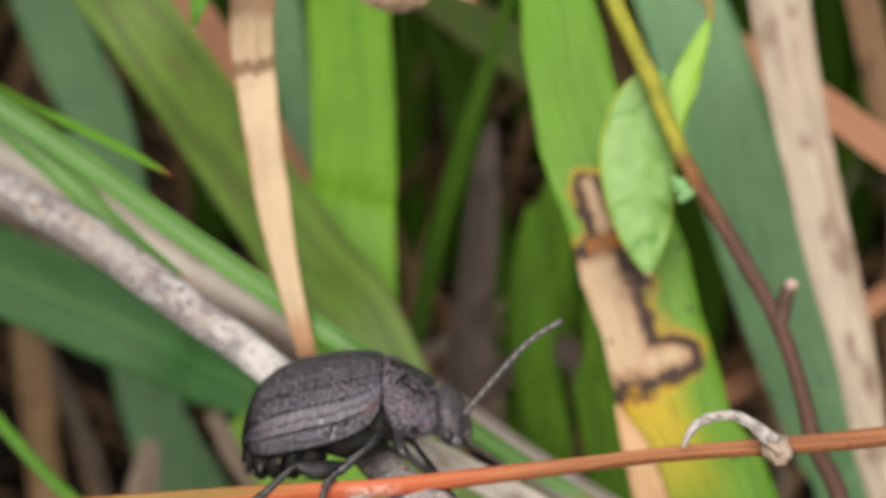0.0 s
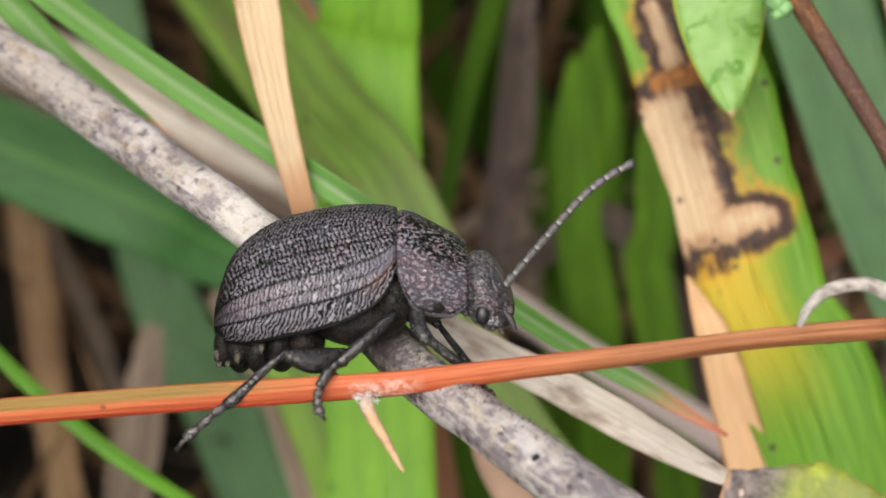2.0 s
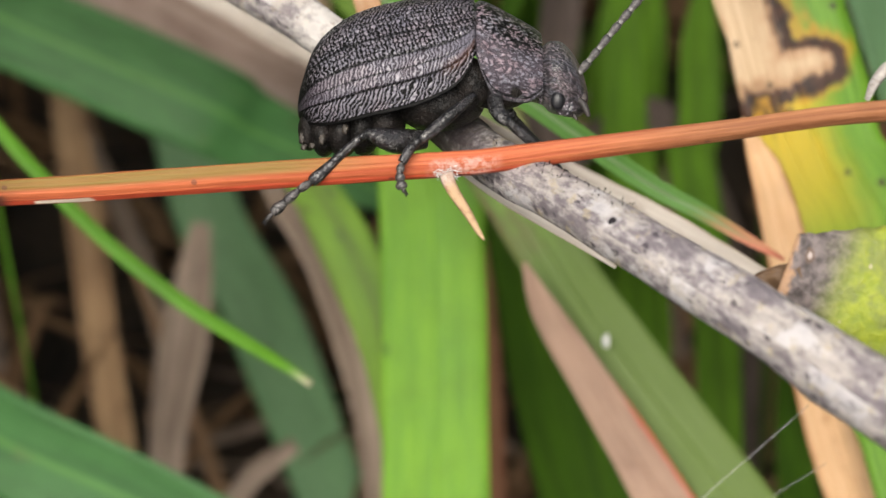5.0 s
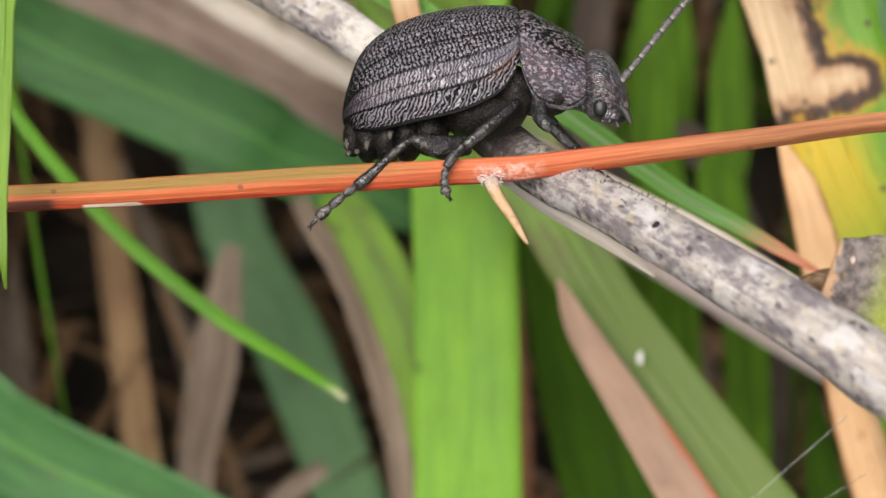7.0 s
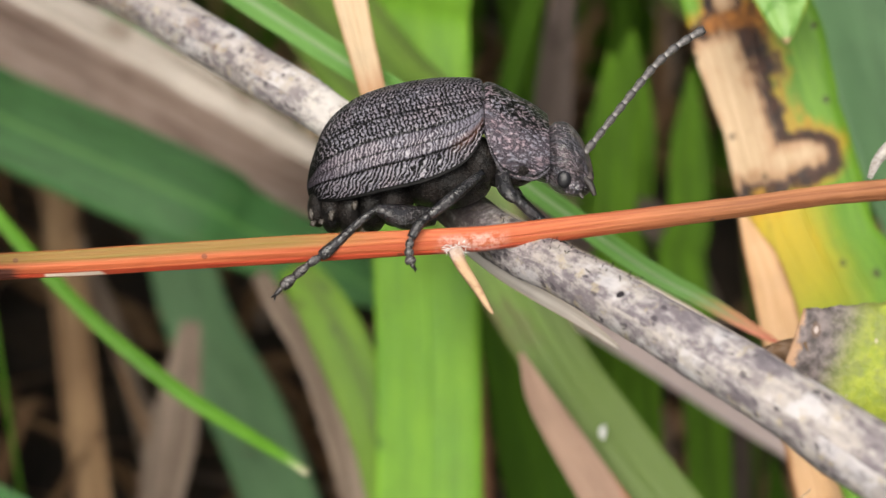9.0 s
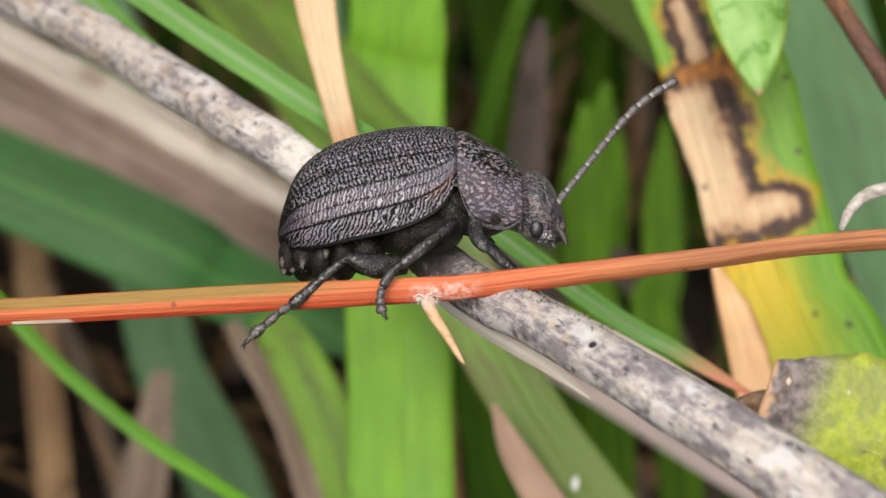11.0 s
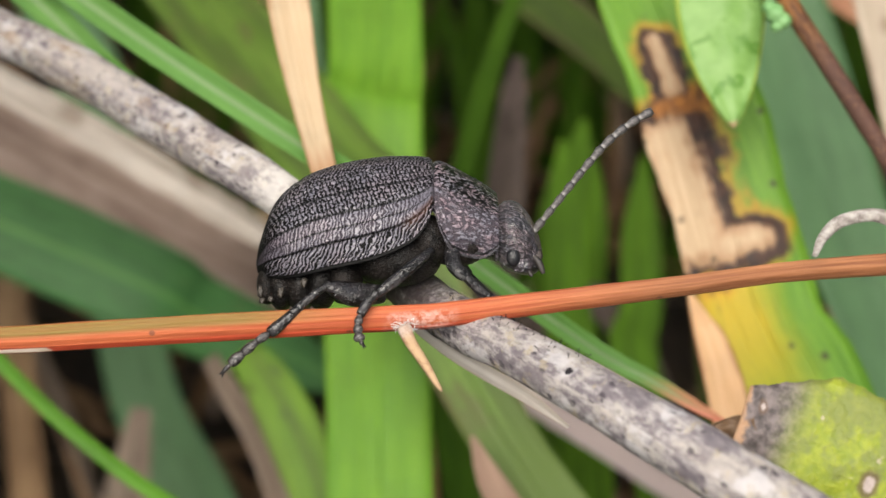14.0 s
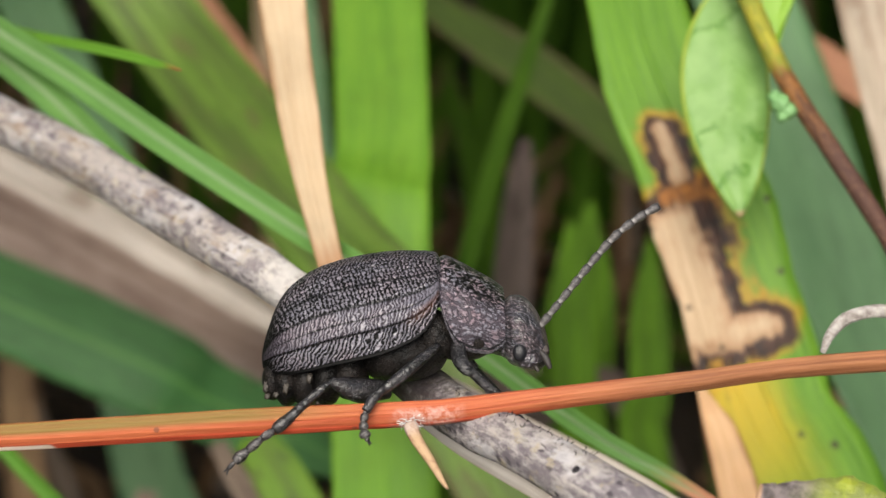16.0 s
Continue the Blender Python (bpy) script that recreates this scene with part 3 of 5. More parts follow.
grass_blade([(-7.98, 62.5, 24.17, 0.87), (-8.29, 62.0, 22.14, 0.87), (-8.5, 62.0, 21.05, 0.7), (-8.66, 62.0, 20.18, 0.11)], GREEN_SPEAR, "hanging green leaf with a pointed tip", root="first", via=[(-70, 75, 20, 1.0), (-40, 68, 45, 1.0), (-10, 63, 34, 0.9)], keel=0.2)


def burnt_blade():
    """Yellow-green blade with two scorched patches: cream inside, black-brown rim, orange halo."""
    n = Nodes("burnt_green_leaf")
    x, y, _ = n.split(n.uv("mm"))
    u, v, _ = n.split(n.uv("unit"))
    line = n.noise(n.join(x, n.math("MULTIPLY", y, 0.03)), 5.5, 4.0, 0.65)
    fine = n.noise(n.uv("mm"), 1.6, 4.0, 0.6)
    cloud = n.noise(n.uv("mm"), 0.35, 3.0)
    color = n.mix(n.step(line, 0.35, 0.65), (0.09, 0.22, 0.015), (0.145, 0.31, 0.022))
    wob = n.math("MULTIPLY", n.math("SUBTRACT", fine, 0.5), 1.7)

    def blob(cx, cy, rx, ry, soft):
        dx = n.math("MAXIMUM", n.math("SUBTRACT", n.math("ABSOLUTE", n.math("SUBTRACT", x, cx)), rx), 0.0)
        dy = n.math("MAXIMUM", n.math("SUBTRACT", n.math("ABSOLUTE", n.math("SUBTRACT", y, cy)), ry), 0.0)
        return n.math("DIVIDE", n.math("SQRT", n.math("ADD", n.math("MULTIPLY", dx, dx), n.math("MULTIPLY", dy, dy))), soft)

    ox, oy = PATCH_UV
    d = n.math("MINIMUM", blob(ox - 2.0, oy + 0.1, 0.5, 2.5, 1.5), blob(ox + 0.2, oy + 2.9, 0.75, 0.0, 1.0))
    d = n.math("MINIMUM", d, n.math("ADD", blob(ox - 0.9, oy - 6.3, 0.05, 1.3, 0.8), 0.28))
    d = n.math("ADD", d, n.math("ADD", n.math("ADD", n.math("MULTIPLY", wob, 0.2), n.math("MULTIPLY", n.math("SUBTRACT", n.noise(n.join(x, n.math("MULTIPLY", y, 0.2), 21.0), 2.6, 3.0, 0.6), 0.5), 1.0)), n.math("MULTIPLY", n.math("SUBTRACT", n.noise(n.join(x, y, 4.0), 0.6, 2.0), 0.5), 1.1)))
    # yellowing below the scorch, strongest on one side
    yel = n.math("MULTIPLY", n.step(y, oy + 0.5, oy + 4.5), n.step(n.math("ADD", x, n.math("MULTIPLY", cloud, 2.0)), ox + 2.9, ox + 0.6))
    yel = n.math("MULTIPLY", yel, n.step(y, oy + 14, oy + 5.5))
    color = n.mix(n.math("MULTIPLY", yel, n.math("ADD", 0.42, n.math("MULTIPLY", line, 0.75))), color, (0.55, 0.37, 0.02))
    halo = n.math("MULTIPLY", n.math("MULTIPLY", n.step(d, 1.95, 1.35), 0.55), n.step(cloud, 0.34, 0.52))
    color = n.mix(halo, color, (0.62, 0.24, 0.02))
    neck = n.math("ADD", blob(ox - 0.8, oy - 3.9, 0.7, 0.5, 1.2), n.math("MULTIPLY", wob, 0.3))
    color = n.mix(n.math("MULTIPLY", n.step(neck, 1.0, 0.3), 0.8), color, n.mix(n.step(fine, 0.4, 0.6), (0.10, 0.035, 0.01), (0.50, 0.17, 0.02)))
    color = n.mix(n.step(n.math("ADD", d, n.math("MULTIPLY", n.math("SUBTRACT", n.noise(n.join(x, y, 8.0), 0.5, 2.0), 0.5), 2.0)), 1.65, 1.15), color, n.mix(n.step(fine, 0.4, 0.6), (0.018, 0.008, 0.005), (0.055, 0.021, 0.01)))
    amber = n.math("ADD", blob(ox - 0.7, oy - 4.1, 1.1, 0.05, 0.62), n.math("MULTIPLY", wob, 0.55))
    color = n.mix(n.math("MULTIPLY", n.step(amber, 1.0, 0.45), 0.8), color, n.mix(n.step(fine, 0.35, 0.6), (0.13, 0.05, 0.012), (0.40, 0.15, 0.02)))
    cream = n.mix(n.step(line, 0.3, 0.7), (0.42, 0.29, 0.17), (0.60, 0.45, 0.29))
    cream = n.mix(n.math("MULTIPLY", n.step(n.math("ADD", d, n.math("MULTIPLY", wob, 0.25)), 0.1, 0.7), 0.7), cream, (0.36, 0.19, 0.09))
    color = n.mix(n.step(n.math("ADD", d, n.math("MULTIPLY", n.math("SUBTRACT", cloud, 0.5), 0.6)), 0.85, 0.5), color, cream)
    vo = n.node("ShaderNodeTexVoronoi", Vector=n.uv("mm"), Scale=0.5)
    dot = n.math("ADD", vo.outputs["Distance"], n.math("MULTIPLY", fine, 0.12))
    color = n.mix(n.math("MULTIPLY", n.step(dot, 0.18, 0.13), 0.8), color, (0.04, 0.03, 0.015))
    n.bump(n.math("ADD", line, n.math("MULTIPLY", n.step(d, 0.7, 1.1), 0.6)), 0.5, 0.00012)
    mat = n.finish(color, 0.5, 0.35, 0.2)
    grass_blade([(10.07, 77.0, 26.43, 3.91), (10.14, 76.0, 24.27, 4.19), (11.14, 74.0, 17.54, 5.19), (13.25, 72.5, 11.15, 5.88), (15.01, 72.0, 4.97, 5.78), (16.54, 72.0, -0.56, 5.84), (18.17, 72.0, -3.31, 6.12), (20.79, 72.0, -11.56, 5.94), (22.92, 71.0, -20.02, 5.72)], mat, "yellow-green grass blade with scorched cream and black patches", keel=0.06, thick=0.16, count=110, wave=0.25)


_seed[0] = -1  # its blade takes pattern place nought
PATCH_UV = (0.0, 21.3)
burnt_blade()
_seed[0] = 60


# ---- stems ----
def ball_mesh(center, radius, stretch=(1, 1, 1), bumps=0.0):
    bm = bmesh.new()
    bmesh.ops.create_icosphere(bm, subdivisions=3, radius=radius)
    uv = bm.loops.layers.uv.new("mm")
    for v in bm.verts:
        if bumps:
            v.co *= 1 + bumps * noise.noise(v.co * 6)
        v.co = Vector([c * s for c, s in zip(v.co, stretch)]) + Vector(center)
    for f in bm.faces:
        for loop in f.loops:
            loop[uv].uv = (loop.vert.co.x, loop.vert.co.z)
    return bm


def speckled_stem():
    n = Nodes("speckled_grey_stem")
    x, y, _ = n.split(n.uv("mm"))
    u, v, _ = n.split(n.uv("unit"))
    fibre = n.noise(n.join(x, n.math("MULTIPLY", y, 0.42)), 3.0, 6.0, 0.7)
    speck = n.noise(n.join(x, n.math("MULTIPLY", y, 0.85)), 2.6, 8.0, 0.8)
    big = n.noise(n.join(x, n.math("MULTIPLY", y, 0.35), 4.0), 0.6, 3.0)
    color = n.mix(n.step(fibre, 0.38, 0.62), (0.23, 0.205, 0.22), (0.50, 0.46, 0.45))
    color = n.mix(n.math("MULTIPLY", n.step(big, 0.48, 0.62), 0.6), color, (0.52, 0.47, 0.42))
    dark = n.math("ADD", n.math("MULTIPLY", speck, 0.55), n.math("ADD", n.math("MULTIPLY", fibre, 0.25), n.math("MULTIPLY", big, 0.2)))
    early = n.step(v, 0.46, 0.34)
    streak = n.math("MULTIPLY", n.step(n.math("ABSOLUTE", n.math("SUBTRACT", n.math("FRACT", n.math("ADD", u, 0.5)), 0.44)), 0.13, 0.03), n.step(big, 0.38, 0.52))
    less = n.math("SUBTRACT", 0.78, n.math("MULTIPLY", early, n.math("SUBTRACT", 0.6, n.math("MULTIPLY", streak, 0.6))))
    color = n.mix(n.math("MULTIPLY", n.step(n.math("SUBTRACT", dark, n.math("MULTIPLY", n.math("MULTIPLY", streak, early), 0.17)), 0.535, 0.435), n.math("MULTIPLY", less, 0.9)), color, n.mix(early, (0.15, 0.13, 0.145), (0.07, 0.058, 0.058)))
    color = n.mix(n.math("MULTIPLY", n.step(n.noise(n.uv("mm"), 1.5, 5.0), 0.57, 0.64), 0.55), color, (0.50, 0.42, 0.27))
    fleck = n.node("ShaderNodeTexVoronoi", Vector=n.join(n.math("ADD", x, n.math("MULTIPLY", fibre, 0.6)), n.math("MULTIPLY", y, 0.6)), Scale=2.4)
    spot = n.math("ADD", fleck.outputs["Distance"], n.math("MULTIPLY", speck, 0.5))
    color = n.mix(n.math("MULTIPLY", n.step(spot, 0.49, 0.41), 0.8), color, (0.05, 0.042, 0.05))
    tan = n.noise(n.join(x, n.math("MULTIPLY", y, 0.4), 23.0), 0.75, 5.0, 0.6)
    color = n.mix(n.math("MULTIPLY", n.math("MULTIPLY", n.step(tan, 0.5, 0.62), n.step(v, 0.5, 0.4)), 0.65), color, (0.40, 0.29, 0.19))
    pale = n.math("MULTIPLY", n.step(n.noise(n.join(x, n.math("MULTIPLY", y, 0.75), 12.0), 1.7, 6.0, 0.7), 0.55, 0.6), 0.6)
    color = n.mix(pale, color, (0.54, 0.50, 0.45))
    chalk = n.noise(n.join(x, n.math("MULTIPLY", y, 0.7), 31.0), 0.8, 5.0, 0.65)
    color = n.mix(n.math("MULTIPLY", n.step(chalk, 0.55, 0.63), 0.7), color, (0.64, 0.62, 0.63))
    color = n.mix(n.math("MULTIPLY", n.step(chalk, 0.47, 0.39), 0.62), color, (0.17, 0.145, 0.165))
    bare = n.math("ADD", n.math("ABSOLUTE", n.math("SUBTRACT", v, BARE_V)), n.math("MULTIPLY", n.math("SUBTRACT", speck, 0.5), 0.12))
    color = n.mix(n.math("MULTIPLY", n.step(bare, 0.022, 0.004), 0.75), color, (0.68, 0.65, 0.61))
    color = n.mix(n.math("MULTIPLY", n.step(v, 0.5, 0.3), n.math("MULTIPLY", n.step(dark, 0.47, 0.55), 0.6)), color, (0.50, 0.44, 0.40))
    # The beetle's cast shade, painted over the stem's own dark brown stretch.
    beetle_shade = n.math("MULTIPLY", n.step(v, 0.55, 0.6), n.step(n.math("ADD", v, n.math("MULTIPLY", n.math("SUBTRACT", speck, 0.5), 0.25)), 0.715, 0.65))
    color = n.mix(n.math("MULTIPLY", beetle_shade, n.math("ADD", 0.45, n.math("MULTIPLY", fibre, 0.6))), color, (0.05, 0.036, 0.034))
    n.bump(n.math("ADD", fibre, speck), 0.7, 0.00025)
    mat = n.finish(color, 0.75, 0.25)
    stem = new("dead_plant")
    stem.matrix_basis = BASE
    tagged(stem, "dead grey stem mottled with black and cream specks", "dead plant")
    line = [(-24.03, 71.0, 15.53, 2.13), (-20.15, 68.0, 13.39, 2.05), (-14.41, 64.5, 10.42, 2.02), (-9.65, 61.0, 7.48, 1.9), (-5.83, 58.0, 5.06, 1.76), (-4.93, 57.4, 4.42, 1.71), (-2.09, 56.0, 2.44, 1.66), (1.42, 51.0, -0.32, 1.64), (3.12, 48.6, -1.2, 1.67), (4.7, 46.8, -2.13, 1.71), (6.81, 45.0, -3.42, 1.81), (8.7, 43.8, -4.61, 1.89), (10.57, 42.5, -5.88, 2.02), (12.32, 41.5, -7.11, 2.13)]
    part("stem", tube(rooted(rooted(line, "last", reach=20), "first"), count=170, sides=20, grooves=5, depth=0.03, rough=0.12, seed=3, shown=line), mat, stem)
    mould = Nodes("black_mould")
    rng = np.random.RandomState(8)
    hairs = []
    core = smooth_line(line, 120)
    for _ in range(70):
        q = core[rng.randint(82, 96)]
        side = np.array((0.25 + rng.normal(0, 0.2), -0.55 + rng.normal(0, 0.25), 0.8))
        side /= np.linalg.norm(side)
        a = q[:3] + side * q[3] * 0.46 + np.array((rng.normal(0, 0.12), 0, 0))
        b = a + side * rng.uniform(0.1, 0.24) + rng.normal(0, 0.05, 3)
        hairs.append([(*a, 0.03), (*((a + b) / 2), 0.026), (*b, 0.035)])
    part("mould_bristles", joined(hairs), mould.finish(mould.mix(mould.noise(mould.uv("mm"), 4.0), (0.008, 0.007, 0.007), (0.03, 0.026, 0.024)), 0.8, 0.2), stem, "tiny black mould bristles")
    pit = Nodes("stem_pit")
    part("pit", ball_mesh((4.65, 45.95, -2.01), 0.22, (0.75, 0.5, 1.2)), pit.finish((0.02, 0.017, 0.02), 0.8, 0.2), stem, "small black pit")


BARE_V = 0.497
speckled_stem()


def red_stalk():
    n = Nodes("red_orange_grass_stalk")
    x, y, _ = n.split(n.uv("mm"))
    u, v, _ = n.split(n.uv("unit"))
    line = n.noise(n.join(n.math("MULTIPLY", u, 5.0), n.math("MULTIPLY", y, 0.05)), 3.0, 4.0, 0.6)
    cloud = n.noise(n.join(n.math("MULTIPLY", u, 3.0), n.math("MULTIPLY", y, 0.4), 2.0), 1.2, 4.0)
    color = n.mix(n.step(line, 0.35, 0.65), (0.36, 0.075, 0.03), (0.48, 0.13, 0.05))
    right = n.step(v, 0.45, 0.66)
    color = n.mix(n.math("MULTIPLY", right, 0.85), color, n.mix(n.step(line, 0.35, 0.65), (0.18, 0.075, 0.032), (0.31, 0.145, 0.064)))
    olive = n.math("MULTIPLY", n.step(n.math("ABSOLUTE", n.math("SUBTRACT", u, OLIVE_U)), 0.13, 0.05), n.step(v, 0.42, 0.3))
    color = n.mix(n.math("MULTIPLY", olive, n.math("ADD", 0.5, n.math("MULTIPLY", line, 0.6))), color, (0.165, 0.135, 0.03))
    low = n.math("MULTIPLY", n.step(n.math("ABSOLUTE", n.math("SUBTRACT", u, 0.62)), 0.09, 0.03), n.step(v, 0.6, 0.4))
    color = n.mix(n.math("MULTIPLY", low, 0.8), color, (0.58, 0.075, 0.035))
    color = n.mix(n.math("MULTIPLY", n.step(cloud, 0.6, 0.75), 0.4), color, (0.30, 0.12, 0.05))
    # scar at the spikelet, a bare strip and a dark stain further along
    def zone(value, lo, hi, soft):
        return n.math("MULTIPLY", n.step(value, lo - soft, lo), n.step(value, hi + soft, hi))

    wv = n.math("ADD", v, n.math("MULTIPLY", n.math("SUBTRACT", cloud, 0.5), 0.02))
    scar = n.math("MULTIPLY", n.math("MULTIPLY", zone(wv, 0.432, 0.455, 0.02), zone(u, 0.5, 0.8, 0.12)), n.step(n.noise(n.uv("mm"), 3.5, 5.0, 0.7), 0.38, 0.6))
    color = n.mix(n.math("MULTIPLY", scar, 0.45), color, (0.74, 0.58, 0.52))
    color = n.mix(n.math("MULTIPLY", n.math("MULTIPLY", zone(wv, 0.127, 0.164, 0.004), zone(u, 0.57, 0.65, 0.02)), 0.9), color, (0.80, 0.70, 0.58))
    color = n.mix(n.math("MULTIPLY", n.math("MULTIPLY", zone(wv, 0.05, 0.1, 0.012), zone(u, 0.58, 0.74, 0.04)), 0.9), color, (0.05, 0.025, 0.02))
    dots = n.node("ShaderNodeTexVoronoi", Vector=n.uv("mm"), Scale=1.1)
    color = n.mix(n.math("MULTIPLY", n.step(dots.outputs["Distance"], 0.13, 0.08), 0.7), color, (0.12, 0.05, 0.03))
    n.bump(n.math("ADD", line, n.math("MULTIPLY", cloud, 0.4)), 0.8, 0.00012)
    mat = n.finish(color, 0.6, 0.28)
    stalk = new("grass_stalk")
    stalk.matrix_basis = BASE
    tagged(stalk, "thin red-orange grass stalk with fine grooves", "grass")
    part("stalk", tube(rooted(rooted([(-19.0, 49.15, -1.25, 0.9), (-16.06, 49.15, -1.09, 0.9), (-12.39, 49.15, -0.93, 0.92), (-6.94, 49.25, -0.59, 0.94), (-3.31, 49.25, -0.39, 0.9), (0.29, 49.25, -0.21, 0.85), (2.08, 49.15, -0.0, 0.81), (5.61, 48.85, 0.42, 0.75), (9.06, 48.45, 0.84, 0.69), (11.88, 48.05, 1.21, 0.67), (20.24, 47.75, 1.86, 0.87), (23.01, 47.35, 2.65, 0.87)], "first", reach=30), "last", reach=30), shown=[(-19.0, 49.15, -1.25, 0.9), (-16.06, 49.15, -1.09, 0.9), (-12.39, 49.15, -0.93, 0.92), (-6.94, 49.25, -0.59, 0.94), (-3.31, 49.25, -0.39, 0.9), (0.29, 49.25, -0.21, 0.85), (2.08, 49.15, -0.0, 0.81), (5.61, 48.85, 0.42, 0.75), (9.06, 48.45, 0.84, 0.69), (11.88, 48.05, 1.21, 0.67), (20.24, 47.75, 1.86, 0.87), (23.01, 47.35, 2.65, 0.87)], count=200, sides=22, flat=0.55, grooves=4, depth=0.05, rough=0.05, seed=1), mat, stalk)
    th = Nodes("pale_thorn")
    c = th.noise(th.uv("mm"), 3.0, 5.0, 0.7)
    _, vv, _ = th.split(th.uv("unit"))
    tc = th.mix(th.step(vv, 0.05, 0.25), (0.46, 0.36, 0.30), (0.42, 0.28, 0.16))
    tc = th.mix(th.math("MULTIPLY", th.step(c, 0.48, 0.62), 0.7), tc, (0.22, 0.10, 0.05))
    th.bump(c, 0.6, 0.0001)
    part("spikelet", tube([(-0.28, 48.3, -0.52, 0.48), (-0.07, 48.0, -0.99, 0.39), (0.36, 47.6, -1.68, 0.28), (0.7, 47.3, -2.24, 0.17), (0.87, 47.2, -2.48, 0.06)], count=24, sides=10, flat=0.6, rough=0.2), th.finish(tc, 0.6), stalk, "pale brown pointed spikelet")
    silk = Nodes("white_silk_tuft")
    silk_mat = silk.finish(silk.mix(silk.noise(silk.uv("mm"), 5.0), (0.55, 0.53, 0.52), (0.82, 0.81, 0.80)), 0.6, 0.3)
    rng = np.random.RandomState(5)
    threads = []
    for _ in range(60):
        a = np.array((-0.25 + rng.normal(0, 0.2), 48.72 + rng.normal(0, 0.03), -0.5 + rng.normal(0, 0.09)))
        b = a + np.array((rng.normal(0, 0.13), -0.06 * rng.rand(), rng.normal(-0.04, 0.07)))
        threads.append([(*a, 0.02), (*((a + b) / 2 + (0, -0.05, 0.01)), 0.026), (*b, 0.012)])
    part("silk_tuft", joined(threads), silk_mat, stalk, "white fluff of silk at the spikelet")
    return stalk


OLIVE_U = 0.9
red_stalk()


def vine():
    n = Nodes("vine_bark")
    x, y, _ = n.split(n.uv("mm"))
    u, v, _ = n.split(n.uv("unit"))
    a = n.noise(n.join(x, n.math("MULTIPLY", y, 0.3)), 3.0, 5.0, 0.65)
    c = n.noise(n.uv("mm"), 6.0, 3.0)
    e = n.math("ADD", v, n.math("MULTIPLY", n.math("SUBTRACT", a, 0.5), 0.15))
    color = n.mix(n.step(e, 0.41, 0.45), n.mix(n.step(a, 0.4, 0.62), (0.19, 0.21, 0.02), (0.33, 0.31, 0.03)), n.mix(n.step(a, 0.38, 0.62), (0.075, 0.032, 0.016), (0.22, 0.095, 0.025)))
    color = n.mix(n.step(e, 0.47, 0.62), color, n.mix(a, (0.05, 0.024, 0.018), (0.115, 0.058, 0.042)))
    color = n.mix(n.math("MULTIPLY", n.step(c, 0.56, 0.68), 0.5), color, (0.30, 0.17, 0.08))
    n.bump(n.math("ADD", a, c), 0.6, 0.0002)
    mat = n.finish(color, 0.6, 0.3)
    stem = new("vine_stem")
    stem.matrix_basis = BASE
    tagged(stem, "thin woody stem turning from yellow-green to brown", "plant stem")
    part("stem", tube(rooted([(10.88, 65.0, 25.31, 0.97), (11.8, 64.5, 22.37, 0.96), (13.61, 64.5, 18.41, 0.92), (15.34, 64.0, 13.99, 0.86), (17.48, 63.0, 9.91, 0.8), (19.43, 62.0, 6.02, 0.79), (20.32, 61.5, 3.12, 0.79), (20.9, 61.0, 0.22, 0.87)], "last"), shown=[(10.88, 65.0, 25.31, 0.97), (11.8, 64.5, 22.37, 0.96), (13.61, 64.5, 18.41, 0.92), (15.34, 64.0, 13.99, 0.86), (17.48, 63.0, 9.91, 0.8), (19.43, 62.0, 6.02, 0.79), (20.32, 61.5, 3.12, 0.79), (20.9, 61.0, 0.22, 0.87)], count=110, sides=14, rough=0.1, seed=5), mat, stem)
    t2 = Nodes("twig_bark")
    a2 = t2.noise(t2.uv("mm"), 3.0, 5.0)
    _, v2, _ = t2.split(t2.uv("unit"))
    col = t2.mix(t2.step(v2, 0.8, 0.95), t2.mix(a2, (0.05, 0.03, 0.025), (0.14, 0.08, 0.06)), (0.40, 0.30, 0.24))
    t2.bump(a2, 0.6, 0.0002)
    part("twig", tube([(19.51, 62.0, 5.8, 0.92), (19.67, 61.5, 6.75, 0.75), (19.83, 61.0, 7.56, 0.69), (20.02, 61.0, 7.88, 0.59)], count=16, sides=12, rough=0.2), t2.finish(col, 0.7), stem, "short broken side twig")
    # small pale green bud in the leaf axil
    g = Nodes("bud_green")
    ga = g.noise(g.node("ShaderNodeNewGeometry").outputs["Position"], 1500.0, 3.0)
    g.bump(ga, 0.5, 0.0002)
    bud_mat = g.finish(g.mix(ga, (0.10, 0.25, 0.07), (0.22, 0.40, 0.17)), 0.5)
    gx, gy, gz, gw = (15.05, 63.2, 12.54, 1.38)
    for k, (dx, dz, r) in enumerate(((0, 0, 0.42), (-0.25, 0.28, 0.3), (0.3, -0.3, 0.36), (0.05, -0.55, 0.25))):
        bm = bmesh.new()
        bmesh.ops.create_icosphere(bm, subdivisions=3, radius=r)
        for vert in bm.verts:
            vert.co *= 1 + 0.18 * noise.noise(vert.co * 4 + Vector((k, 0, 0)))
            vert.co += Vector((gx + dx, gy, gz + dz))
        part("bud", bm, bud_mat, stem, "knobbly pale green bud")


vine()


